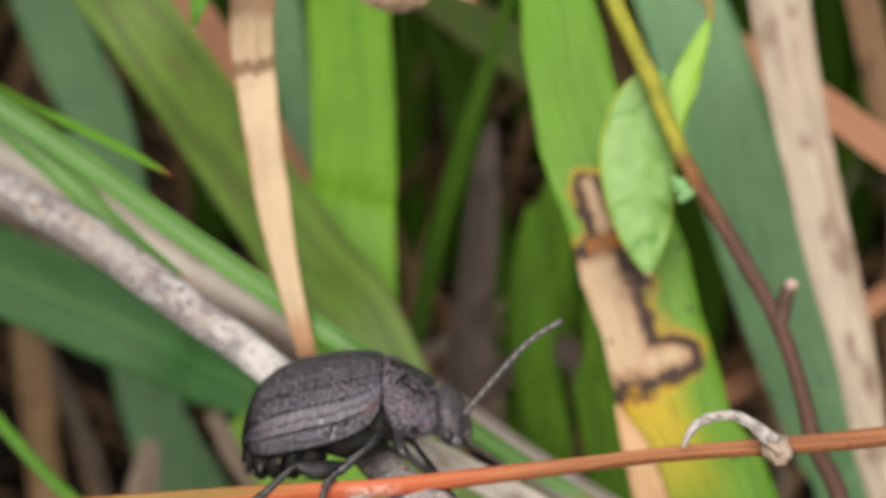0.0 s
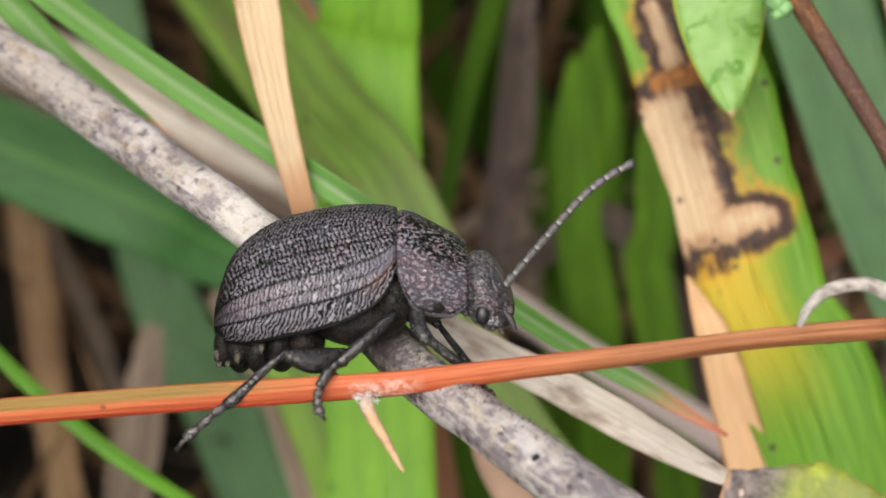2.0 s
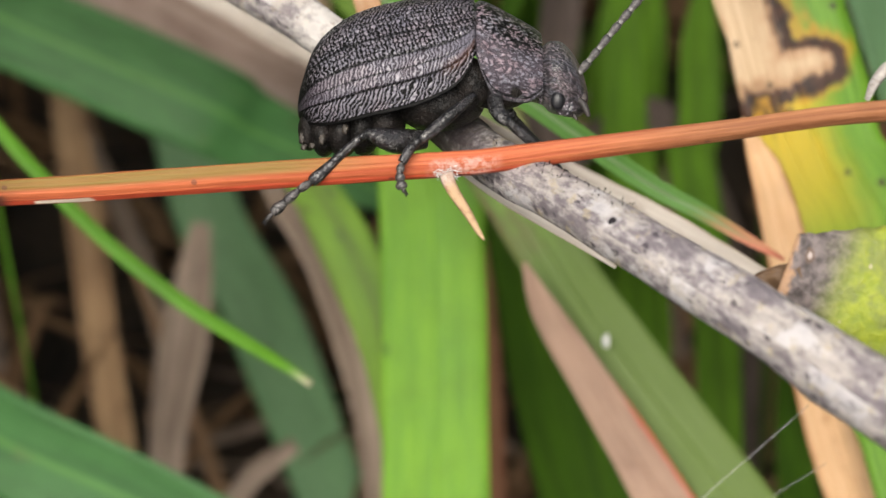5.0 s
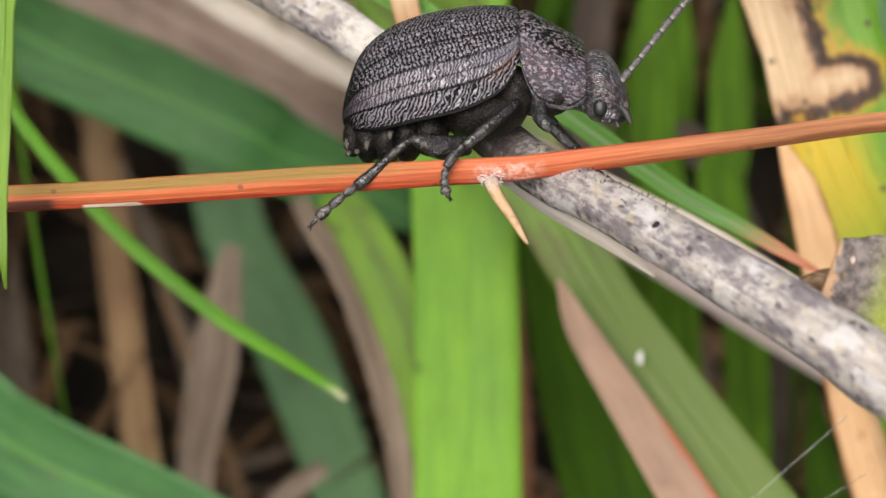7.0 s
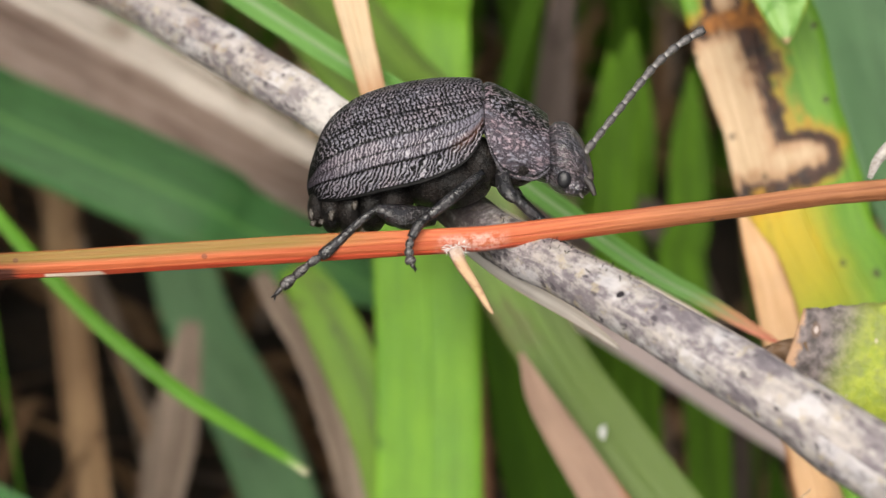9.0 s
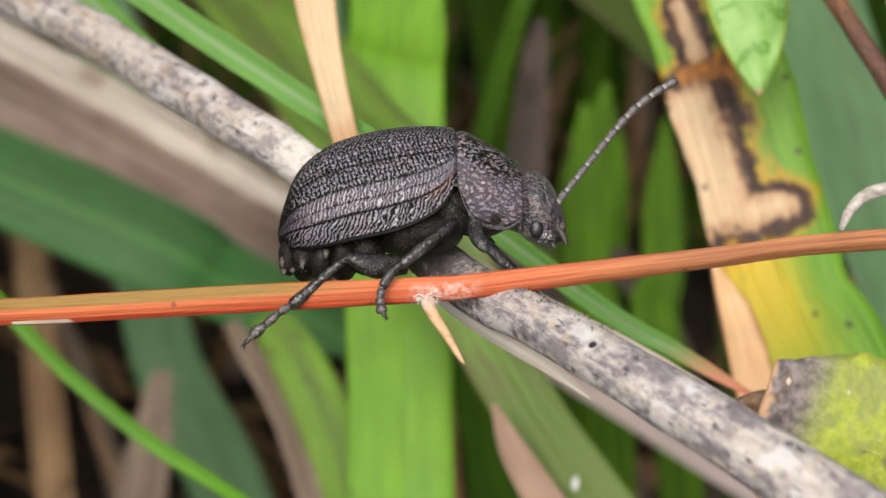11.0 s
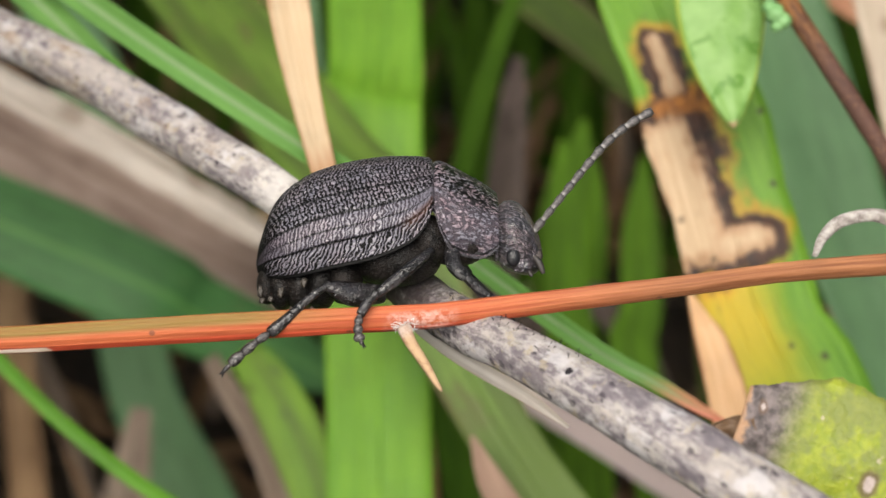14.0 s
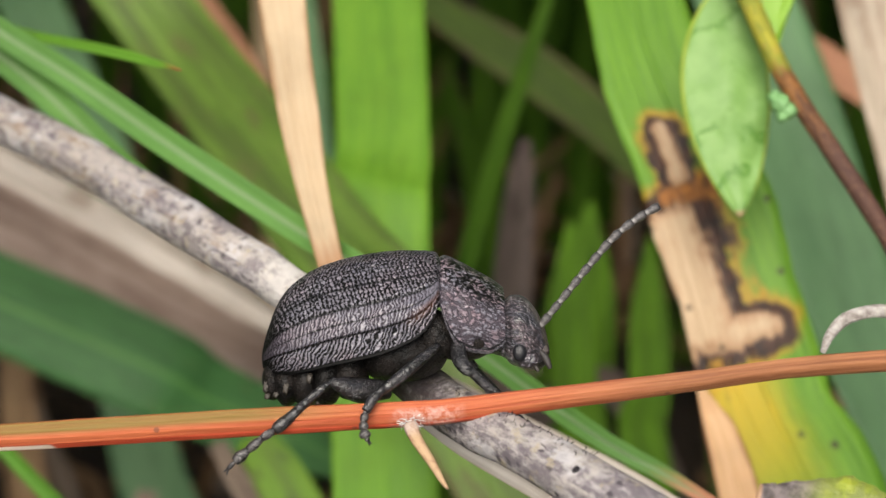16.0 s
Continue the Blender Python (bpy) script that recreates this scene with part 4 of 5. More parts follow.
def leaf_mesh(outline, spine, bow=0.1, thick=0.12, rows=40, across=14):
    """A flat leaf along a spine line; outline(v) gives its left and right half widths."""
    line = smooth_line(spine, rows)
    bm = bmesh.new()
    uv_mm, uv_unit = bm.loops.layers.uv.new("mm"), bm.loops.layers.uv.new("unit")
    tang = np.gradient(line[:, :3], axis=0)
    tang /= np.linalg.norm(tang, axis=1)[:, None]
    dist = np.concatenate([[0], np.cumsum(np.linalg.norm(np.diff(line[:, :3], axis=0), axis=1))])
    grid = []
    for i in range(rows):
        v = i / (rows - 1)
        left, right = outline(v)
        side = np.cross((0, 1.0, 0), tang[i])
        side /= np.linalg.norm(side)
        nor = np.cross(side, tang[i])
        if nor[1] > 0:
            nor = -nor
        row = []
        for k in range(across + 1):
            q = 2 * k / across - 1
            w = q * (right if q > 0 else left)
            rip = 0.06 * math.sin(v * 19 + abs(q) * 5) * abs(q) + 0.08 * noise.noise(Vector((q * 2, v * 5, 1.0)))
            p = line[i, :3] + side * w + nor * (rip - bow * abs(q) ** 1.5 * (left + right) * 0.5)
            row.append((p, nor, q, v, w))
        grid.append(row)
    layers = []
    for sgn in (1, -1):
        layers.append([[bm.verts.new(p + n * sgn * thick / 2 * (1 - 0.8 * q * q)) for p, n, q, v, w in row] for row in grid])

    def face(vs, ids):
        f = bm.faces.new(vs)
        for loop, (i, k) in zip(f.loops, ids):
            p, nn, q, v, w = grid[i][k]
            loop[uv_mm].uv = (w, dist[i])
            loop[uv_unit].uv = (0.5 + q / 2, v)

    for i in range(rows - 1):
        for k in range(across):
            ids = ((i, k), (i, k + 1), (i + 1, k + 1), (i + 1, k))
            for lay in layers:
                face([lay[a][b] for a, b in ids], ids)
    rim = [(0, k) for k in range(across)] + [(i, across) for i in range(rows - 1)] + [(rows - 1, k) for k in range(across, 0, -1)] + [(i, 0) for i in range(rows - 1, 0, -1)]
    for a, b in zip(rim, rim[1:] + rim[:1]):
        face((layers[0][a[0]][a[1]], layers[0][b[0]][b[1]], layers[1][b[0]][b[1]], layers[1][a[0]][a[1]]), (a, b, b, a))
    bmesh.ops.recalc_face_normals(bm, faces=bm.faces)
    return bm


def hanging_leaf():
    n = Nodes("young_leaf")
    x, y, _ = n.split(n.uv("mm"))
    u, v, _ = n.split(n.uv("unit"))
    side = n.math("ABSOLUTE", n.math("SUBTRACT", u, 0.5))
    cloud = n.noise(n.uv("mm"), 0.8, 3.0)
    patchy = n.noise(n.join(x, y, 9.0), 0.55, 3.0)
    vein = n.math("SINE", n.math("ADD", n.math("MULTIPLY", y, 2.6), n.math("ADD", n.math("MULTIPLY", n.math("ABSOLUTE", x), -2.2), n.math("MULTIPLY", cloud, 9.0))))
    color = n.mix(n.step(cloud, 0.35, 0.65), (0.16, 0.315, 0.07), (0.205, 0.37, 0.095))
    color = n.mix(n.math("MULTIPLY", n.step(vein, 0.86, 0.97), n.math("MULTIPLY", n.step(patchy, 0.42, 0.54), 0.85)), color, (0.085, 0.22, 0.025))
    color = n.mix(n.step(side, 0.455, 0.49), color, (0.36, 0.45, 0.06))
    n.bump(n.math("ADD", n.math("MULTIPLY", n.step(vein, 0.8, 1.0), -0.3), cloud), 0.4, 0.0002)
    color = n.mix(n.step(v, 0.965, 0.985), color, (0.40, 0.28, 0.15))
    mat = n.finish(color, 0.45, 0.35, 0.2)
    m = Nodes("young_leaf_back")
    mc = m.noise(m.uv("mm"), 1.1, 4.0)
    fold_mat = m.finish(m.mix(m.step(mc, 0.62, 0.7), m.mix(mc, (0.20, 0.40, 0.03), (0.30, 0.50, 0.05)), (0.12, 0.06, 0.02)), 0.45, 0.4, 0.25)
    leaf = new("hanging_leaf")
    leaf.matrix_basis = BASE
    tagged(leaf, "folded fresh green leaf hanging from a thin stem", "leaf")

    def oval(v):
        left = 2.2 * math.sin(math.pi * min(1, 0.05 + 0.95 * v) ** 0.75) ** 0.75 + 0.02
        right = 1.75 * math.sin(math.pi * min(1, 0.04 + 0.96 * v) ** 1.15) ** 0.75 + 0.02
        return right, left

    part("blade", leaf_mesh(oval, [q[:3] for q in [(14.75, 66.0, 18.48, 0.0), (13.97, 66.0, 16.32, 0.0), (13.54, 65.9, 13.73, 0.0), (13.53, 65.8, 10.86, 0.0), (13.83, 65.8, 8.09, 0.0)]], bow=0.1), mat, leaf)

    def narrow(v):
        return 0.45 * math.sin(math.pi * (0.06 + 0.92 * v)) + 0.02, 0.95 * math.sin(math.pi * (0.05 + 0.93 * v) ** 1.2) ** 0.8 + 0.02

    part("folded_half", leaf_mesh(narrow, [q[:3] for q in [(17.26, 67.0, 21.39, 0.0), (16.61, 67.0, 19.35, 0.0), (15.85, 66.9, 17.0, 0.0), (15.26, 66.8, 14.38, 0.0)]], bow=0.15), fold_mat, leaf)
    s = Nodes("leaf_stalk")
    sc = s.noise(s.uv("mm"), 2.0)
    part("leaf_stalk", tube([(15.39, 67.4, 23.81, 0.35), (16.54, 67.3, 22.85, 0.41), (17.31, 67.2, 22.3, 0.43), (17.28, 67.1, 21.26, 0.35)], count=20, sides=8),
         s.finish(s.mix(sc, (0.30, 0.26, 0.05), (0.20, 0.10, 0.04)), 0.55), leaf, "curved yellow-brown leaf stalk")


hanging_leaf()


def rotting_leaf():
    n = Nodes("rotting_leaf")
    x, y, _ = n.split(n.uv("mm"))
    u, v, _ = n.split(n.uv("unit"))
    a = n.noise(n.uv("mm"), 0.9, 5.0, 0.65)
    b = n.noise(n.uv("mm"), 2.6, 4.0, 0.6)
    e = n.math("ADD", y, n.math("MULTIPLY", n.math("SUBTRACT", a, 0.5), 1.6))
    color = n.mix(n.step(b, 0.35, 0.65), (0.205, 0.265, 0.02), (0.285, 0.335, 0.026))
    color = n.mix(n.math("MULTIPLY", n.step(n.math("ADD", a, n.math("MULTIPLY", x, -0.03)), 0.44, 0.58), 0.6), color, (0.15, 0.17, 0.06))
    color = n.mix(n.math("MULTIPLY", n.step(n.noise(n.uv("mm"), 1.6, 2.0), 0.66, 0.72), 0.8), color, (0.55, 0.45, 0.36))
    color = n.mix(n.step(e, 2.1, 0.9), color, n.mix(n.step(b, 0.35, 0.65), (0.05, 0.04, 0.038), (0.19, 0.155, 0.15)))
    color = n.mix(n.step(e, 0.25, 0.05), color, (0.40, 0.24, 0.14))
    spots = n.node("ShaderNodeTexVoronoi", Vector=n.uv("mm"), Scale=0.7)
    color = n.mix(n.math("MULTIPLY", n.step(n.math("ADD", spots.outputs["Distance"], n.math("MULTIPLY", b, 0.2)), 0.26, 0.16), 0.8), color, (0.05, 0.05, 0.025))
    # pale dead spot with a brown ring, and a small one on the torn end
    for sx, sy, r in ((0.45, 4.1, 0.2), (-0.75, 0.55, 0.1)):
        away = n.math("ADD", n.math("SQRT", n.math("ADD", n.math("POWER", n.math("MULTIPLY", n.math("SUBTRACT", x, sx), 0.7), 2.0), n.math("POWER", n.math("SUBTRACT", y, sy), 2.0))), n.math("MULTIPLY", n.math("SUBTRACT", b, 0.5), 0.25))
        color = n.mix(n.math("MULTIPLY", n.step(away, r * 1.9, r * 1.1), 0.8), color, (0.11, 0.065, 0.04))
        color = n.mix(n.step(away, r, r * 0.6), color, (0.42, 0.35, 0.32))
    n.bump(n.math("ADD", a, b), 0.6, 0.0002)
    mat = n.finish(color, 0.5, 0.35, 0.15)
    leaf = new("rotting_leaf")
    leaf.matrix_basis = BASE
    tagged(leaf, "yellow-green leaf rotting brown at its torn end", "leaf")

    def torn(v):
        ragged = 0.025 * math.sin(v * 60) + 0.015 * math.sin(v * 141 + 1)
        end = math.sin(math.pi * min(1, 0.42 + 0.58 * v)) ** 0.5
        return min(1.1 + 3.2 * v, 2.3 * end) + ragged + 0.1, min(1.2 + 2.8 * v, 2.25 * end) + ragged + 0.1

    part("blade", leaf_mesh(torn, [(9.62, 45.7, -3.42), (11.3, 45.5, -4.0), (13.1, 45.3, -4.6), (14.9, 45.2, -5.15), (16.3, 45.2, -5.7)], bow=0.1, rows=60), mat, leaf)

    def scrap(v):
        w = 0.7 * math.sin(math.pi * (0.02 + 0.6 * v)) + 0.02
        return w * 0.35, w

    d = Nodes("brown_scrap")
    dn = d.noise(d.uv("mm"), 2.0, 5.0)
    part("curled_scrap", leaf_mesh(scrap, [(8.5, 46.2, -3.75), (9.3, 46.0, -3.5), (10.1, 45.6, -3.35)], bow=0.3), d.finish(d.mix(dn, (0.05, 0.03, 0.02), (0.17, 0.10, 0.05)), 0.6), leaf, "dark brown curled scrap")
    part("leaf_stalk", tube(rooted([(16.0, 45.2, -5.6, 0.35), (18.5, 45.0, -6.4, 0.35)], "last"), count=40, sides=8), mat, leaf)


rotting_leaf()


def tendril():
    n = Nodes("withered_tendril")
    a = n.noise(n.uv("mm"), 2.2, 6.0, 0.7)
    n.bump(a, 0.8, 0.0002)
    mat = n.finish(n.mix(n.step(a, 0.35, 0.65), (0.20, 0.17, 0.155), (0.48, 0.45, 0.42)), 0.8, 0.2)
    ob = part("curled_tendril", tube([(12.27, 46.9, 1.62, 0.16), (12.5, 46.7, 2.2, 0.34), (13.03, 46.6, 2.68, 0.4), (13.95, 46.5, 2.86, 0.42), (14.77, 46.4, 2.54, 0.48), (15.47, 46.5, 1.98, 0.61), (15.99, 46.8, 1.49, 0.71)], count=50, sides=14, flat=0.45, rough=0.25, seed=9), mat)
    tagged(ob, "curled whitish withered tendril on the red stalk", "tendril")
    bm = bmesh.new()
    bmesh.ops.create_icosphere(bm, subdivisions=4, radius=0.55)
    for vert in bm.verts:
        vert.co *= 1 + 0.35 * noise.fractal(vert.co * 2.5, 1, 2, 4)
        vert.co += Vector((15.95, 46.9, 1.5))
    k = Nodes("withered_knot")
    b = k.noise(k.node("ShaderNodeNewGeometry").outputs["Position"], 1800.0, 4.0)
    k.bump(b, 0.8, 0.0002)
    part("knot", bm, k.finish(k.mix(b, (0.20, 0.13, 0.09), (0.45, 0.36, 0.30)), 0.8, 0.2), ob, "brownish shrivelled knot")
    ob.children[0].matrix_parent_inverse = Matrix()


tendril()


def web_threads():
    n = Nodes("spider_silk")
    mat = n.finish((0.8, 0.8, 0.8), 0.3, 0.5)
    n.bsdf.inputs["Alpha"].default_value = 0.22
    for a, b, d in (((5.14, 62.0, -17.85, 0.05), (13.03, 58.0, -9.58, 0.04), 0.042), ((6.18, 62.0, -17.72, 0.03), (13.73, 58.0, -11.77, 0.03), 0.026)):
        a, b = np.array(a[:3]), np.array(b[:3])
        m = (a + b) / 2 - UP * 0.15
        ob = part("web_thread", tube([(*a, d), (*m, d), (*b, d)], count=20, sides=6), mat)
        tagged(ob, "single fine spider silk thread between leaves", "spider thread", group="spider threads")


web_threads()


def flecks():
    """Tiny whitish flecks stuck on the slanting blades."""
    n = Nodes("white_fleck")
    mat = n.finish(n.mix(n.noise(n.uv("mm"), 6.0), (0.45, 0.45, 0.42), (0.8, 0.8, 0.78)), 0.5)
    for (x, y, z, w), size in (((7.23, 78.8, -9.99, 0.03), 0.3), ((7.22, 79.3, -10.11, 0.03), 0.22)):
        ob = part("plant_fleck", ball_mesh((x, y, z), size, (0.6, 0.5, 1.1), 0.5), mat)
        tagged(ob, "tiny whitish fleck stuck on a slanting blade", "fleck", group="flecks")


flecks()


def dry_scrap():
    n = Nodes("curled_dry_leaf")
    a = n.noise(n.uv("mm"), 1.6, 5.0, 0.65)
    n.bump(a, 0.7, 0.0003)
    mat = n.finish(n.mix(n.step(a, 0.35, 0.65), (0.09, 0.055, 0.035), (0.36, 0.25, 0.16)), 0.7, 0.3)

    def width(v):
        w = 0.75 * math.sin(math.pi * (0.04 + 0.93 * v)) ** 0.7 + 0.03
        return w, w * 0.8

    scrap = grass_blade([(2.31, 70.6, 25.79, 0.43), (3.07, 70.4, 24.53, 0.42), (4.14, 70.3, 23.54, 0.36), (5.35, 70.2, 22.98, 0.24)], TAN_LEAF, "curled brown dry leaf on a thin straw", root="first", via=[(-2, 130, 30, 0.5), (0, 95, 42, 0.5), (0, 78, 34, 0.5)], name="dry_leaf_scrap", keel=0.2)
    part("curled_leaf", leaf_mesh(width, [q[:3] for q in [(-1.17, 70.0, 23.46, 0.0), (0.2, 69.8, 23.07, 0.0), (1.71, 69.8, 23.07, 0.0), (3.37, 70.0, 23.78, 0.0)]], bow=0.5), mat, scrap, "crumpled brown leaf")


dry_scrap()


# ---- the beetle ----
def black_shell(name, base, ridge, rough, grain, depth, scale, gloss=0.75):
    """Black shell with a dense warty grain."""
    n = Nodes(name)
    x, y, _ = n.split(n.uv("mm"))
    wx = n.math("ADD", x, n.math("MULTIPLY", n.noise(n.uv("mm"), 2.5 * scale, 3.0), 0.25))
    wy = n.math("ADD", y, n.math("MULTIPLY", n.noise(n.join(x, y, 5.0), 2.5 * scale, 3.0), 0.25))
    vo = n.node("ShaderNodeTexVoronoi", Vector=n.join(wx, wy), Scale=6.0 * scale, Randomness=0.6)
    lump = n.noise(n.uv("mm"), 4.0 * scale, 3.0, 0.5)
    h = n.math("ADD", n.math("MULTIPLY", n.step(vo.outputs["Distance"], 0.64, 0.2), grain), n.math("MULTIPLY", lump, 0.8))
    cloud = n.noise(n.uv("mm"), 1.3, 3.0)
    color = n.mix(n.step(cloud, 0.38, 0.62), base, ridge)
    # Shade in the grain's hollows is painted near black; high spots stay paler.
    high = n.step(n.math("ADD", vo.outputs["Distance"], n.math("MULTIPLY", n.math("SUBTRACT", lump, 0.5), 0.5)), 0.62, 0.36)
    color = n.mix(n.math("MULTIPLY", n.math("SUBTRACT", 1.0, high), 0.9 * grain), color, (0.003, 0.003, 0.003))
    n.bump(h, 1.0, depth)
    return n.finish(color, n.math("ADD", n.math("MULTIPLY", lump, 0.25), rough - 0.12), gloss)


def wing_shell():
    """Wing case: rows of cross-linked beads along the back, fine cross wrinkles on the flank, slanting ones below, a dark smooth rim."""
    n = Nodes("wrinkled_wing_case")
    x, y, _ = n.split(n.uv("mm"))
    u, v, _ = n.split(n.uv("unit"))
    n1 = n.math("SUBTRACT", n.noise(n.join(x, y, 1.0), 2.6, 2.0, 0.5), 0.5)
    n2 = n.math("SUBTRACT", n.noise(n.join(x, y, 7.0), 6.0, 2.0, 0.5), 0.5)
    cut = n.math("SUBTRACT", n.noise(n.join(x, y, 3.0), 13.0, 2.0, 0.5), 0.5)

    def ridges(rate, slant, bend):
        """Cross ridges, wavering, forked and broken: rate to the millimetre."""
        phase = n.math("ADD", n.math("ADD", y, n.math("MULTIPLY", x, slant)), n.math("ADD", n.math("MULTIPLY", n1, bend), n.math("MULTIPLY", n2, 0.2)))
        wave = n.math("SINE", n.math("MULTIPLY", phase, rate * 6.283))
        return n.math("ADD", n.math("ADD", n.math("MULTIPLY", wave, 0.26), 0.52), n.math("MULTIPLY", cut, 0.8))

    # beads: cross ridges broken by rows that run along the body, each row a little out of step
    lane = n.math("ADD", n.math("MULTIPLY", u, 18.0), n.math("ADD", n.math("MULTIPLY", n2, 1.7), n.math("MULTIPLY", n1, 1.2)))
    step_ = n.math("MULTIPLY", n.math("FLOOR", lane), 0.079)
    swell = n.math("SINE", n.math("MULTIPLY", n.math("FRACT", lane), 3.1416))
    along = n.math("SINE", n.math("MULTIPLY", n.math("ADD", n.math("ADD", y, step_), n.math("MULTIPLY", n2, 0.32)), 7.6 * 6.283))
    beads = n.math("ADD", n.math("ADD", n.math("MULTIPLY", swell, 0.44), n.math("MULTIPLY", along, 0.32)), n.math("ADD", 0.2, n.math("MULTIPLY", cut, 1.15)))
    fine, coarse = ridges(8.6, 0.1, 0.35), ridges(7.0, 0.45, 0.4)
    edge = n.math("ADD", u, n.math("MULTIPLY", n1, 0.06))

    def blend(f, a, b):
        return n.math("ADD", n.math("MULTIPLY", a, n.math("SUBTRACT", 1.0, f)), n.math("MULTIPLY", b, f))

    h = blend(n.step(edge, 0.40, 0.49), beads, blend(n.step(edge, 0.725, 0.75), n.math("ADD", n.math("MULTIPLY", fine, 0.7), 0.16), coarse))
    h = blend(n.step(u, 0.955, 0.97), h, 0.22)
    # the sculpture dies out on the shoulder and hind end, painting the latter's dark reflection
    h = blend(n.step(n.math("ADD", v, n.math("MULTIPLY", n1, 0.3)), 0.40, 0.10), h, n.math("ADD", 0.2, n.math("MULTIPLY", h, 0.24)))
    shoulder = n.math("MULTIPLY", n.step(v, 0.84, 0.95), n.math("MULTIPLY", n.step(u, 0.34, 0.5), n.step(u, 0.78, 0.7)))
    h = blend(n.math("MULTIPLY", shoulder, 0.6), h, 0.62)
    cloud = n.noise(n.join(x, y, 2.0), 0.9, 3.0)
    # Sky sheen is painted on crests and flank, shade into the black pits.
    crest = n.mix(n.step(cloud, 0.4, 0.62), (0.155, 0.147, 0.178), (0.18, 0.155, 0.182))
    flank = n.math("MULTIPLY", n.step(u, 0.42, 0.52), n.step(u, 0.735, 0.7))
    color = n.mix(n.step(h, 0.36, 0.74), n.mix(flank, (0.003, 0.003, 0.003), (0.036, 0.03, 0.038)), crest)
    # dark furrows between the rows, and plants' russet reflection painted on the shoulder
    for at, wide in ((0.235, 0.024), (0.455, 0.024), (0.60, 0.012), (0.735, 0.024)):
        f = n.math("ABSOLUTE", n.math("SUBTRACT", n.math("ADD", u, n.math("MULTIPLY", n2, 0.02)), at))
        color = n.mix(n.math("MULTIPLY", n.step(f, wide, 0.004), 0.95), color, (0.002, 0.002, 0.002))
    russet = n.math("MULTIPLY", n.step(v, 0.78, 0.93), n.math("MULTIPLY", n.step(u, 0.64, 0.7), n.step(u, 0.86, 0.76)))
    color = n.mix(n.math("MULTIPLY", russet, 0.4), color, (0.12, 0.05, 0.03))
    n.bump(h, 1.0, 0.000045)
    tops = n.step(h, 0.36, 0.72)
    return n.finish(color, blend(tops, 0.55, 0.28), blend(tops, 0.12, 1.0))


def shield_shell():
    """Neck shield: beaded on the back, wrinkled and pitted on the flanks, dull violet-brown, with a narrow bare rim."""
    n = Nodes("pitted_neck_shield")
    x, y, _ = n.split(n.uv("mm"))
    u, v, _ = n.split(n.uv("unit"))
    side = n.math("ABSOLUTE", n.math("SUBTRACT", u, 0.5))
    wob = n.math("MULTIPLY", n.noise(n.uv("mm"), 5.0, 2.0), 0.3)
    vo = n.node("ShaderNodeTexVoronoi", Vector=n.join(n.math("ADD", x, wob), n.math("SUBTRACT", y, wob)), Scale=8.0, Randomness=0.8)
    beads = n.step(vo.outputs["Distance"], 0.62, 0.25)
    lumps = n.noise(n.uv("mm"), 6.0, 4.0, 0.62)
    worm = n.math("ABSOLUTE", n.math("SUBTRACT", n.noise(n.join(x, y, 6.0), 4.6, 2.0, 0.5), 0.5))
    flank = n.math("MULTIPLY", n.step(worm, 0.015, 0.1), n.step(lumps, 0.3, 0.6))
    f = n.step(n.math("ADD", side, n.math("MULTIPLY", n.math("SUBTRACT", lumps, 0.5), 0.25)), 0.1, 0.24)
    h = n.math("ADD", n.math("MULTIPLY", beads, n.math("SUBTRACT", 1.0, f)), n.math("MULTIPLY", f, flank))
    tone = n.noise(n.join(x, y, 4.0), 1.6, 3.0)
    # Violet highlights are painted on the ridges, shade into hollows and rim groove.
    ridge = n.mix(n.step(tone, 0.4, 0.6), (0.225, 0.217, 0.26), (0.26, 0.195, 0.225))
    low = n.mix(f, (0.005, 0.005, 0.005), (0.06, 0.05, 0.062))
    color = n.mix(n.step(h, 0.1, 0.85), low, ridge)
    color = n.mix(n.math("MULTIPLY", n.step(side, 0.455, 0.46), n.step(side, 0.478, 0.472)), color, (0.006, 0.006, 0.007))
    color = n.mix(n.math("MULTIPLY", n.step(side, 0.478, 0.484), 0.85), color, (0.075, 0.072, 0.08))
    n.bump(h, 1.0, 0.00006)
    return n.finish(color, n.math("ADD", 0.24, n.math("MULTIPLY", lumps, 0.2)), n.math("ADD", 0.3, n.math("MULTIPLY", n.step(h, 0.3, 0.8), 0.6)))


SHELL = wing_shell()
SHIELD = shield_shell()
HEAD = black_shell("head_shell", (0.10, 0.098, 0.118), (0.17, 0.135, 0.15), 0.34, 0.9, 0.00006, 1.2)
LIMB = black_shell("leg_shell", (0.006, 0.0055, 0.006), (0.034, 0.031, 0.034), 0.3, 0.7, 0.00003, 2.2, 0.75)
BELLY = black_shell("belly_shell", (0.004, 0.0035, 0.003), (0.02, 0.016, 0.014), 0.5, 0.6, 0.00004, 2.2, 0.25)


def foot_shell():
    n = Nodes("foot_shell")
    a = n.noise(n.uv("mm"), 4.5, 4.0, 0.65)
    n.bump(a, 0.5, 0.00003)
    return n.finish(n.mix(n.step(a, 0.45, 0.65), (0.014, 0.012, 0.012), (0.17, 0.16, 0.155)), 0.45, 0.45)


FOOT = foot_shell()
PALP = black_shell("brown_palp", (0.012, 0.008, 0.007), (0.035, 0.024, 0.02), 0.65, 0.2, 0.00001, 2.0)
ROLL = radians(30)


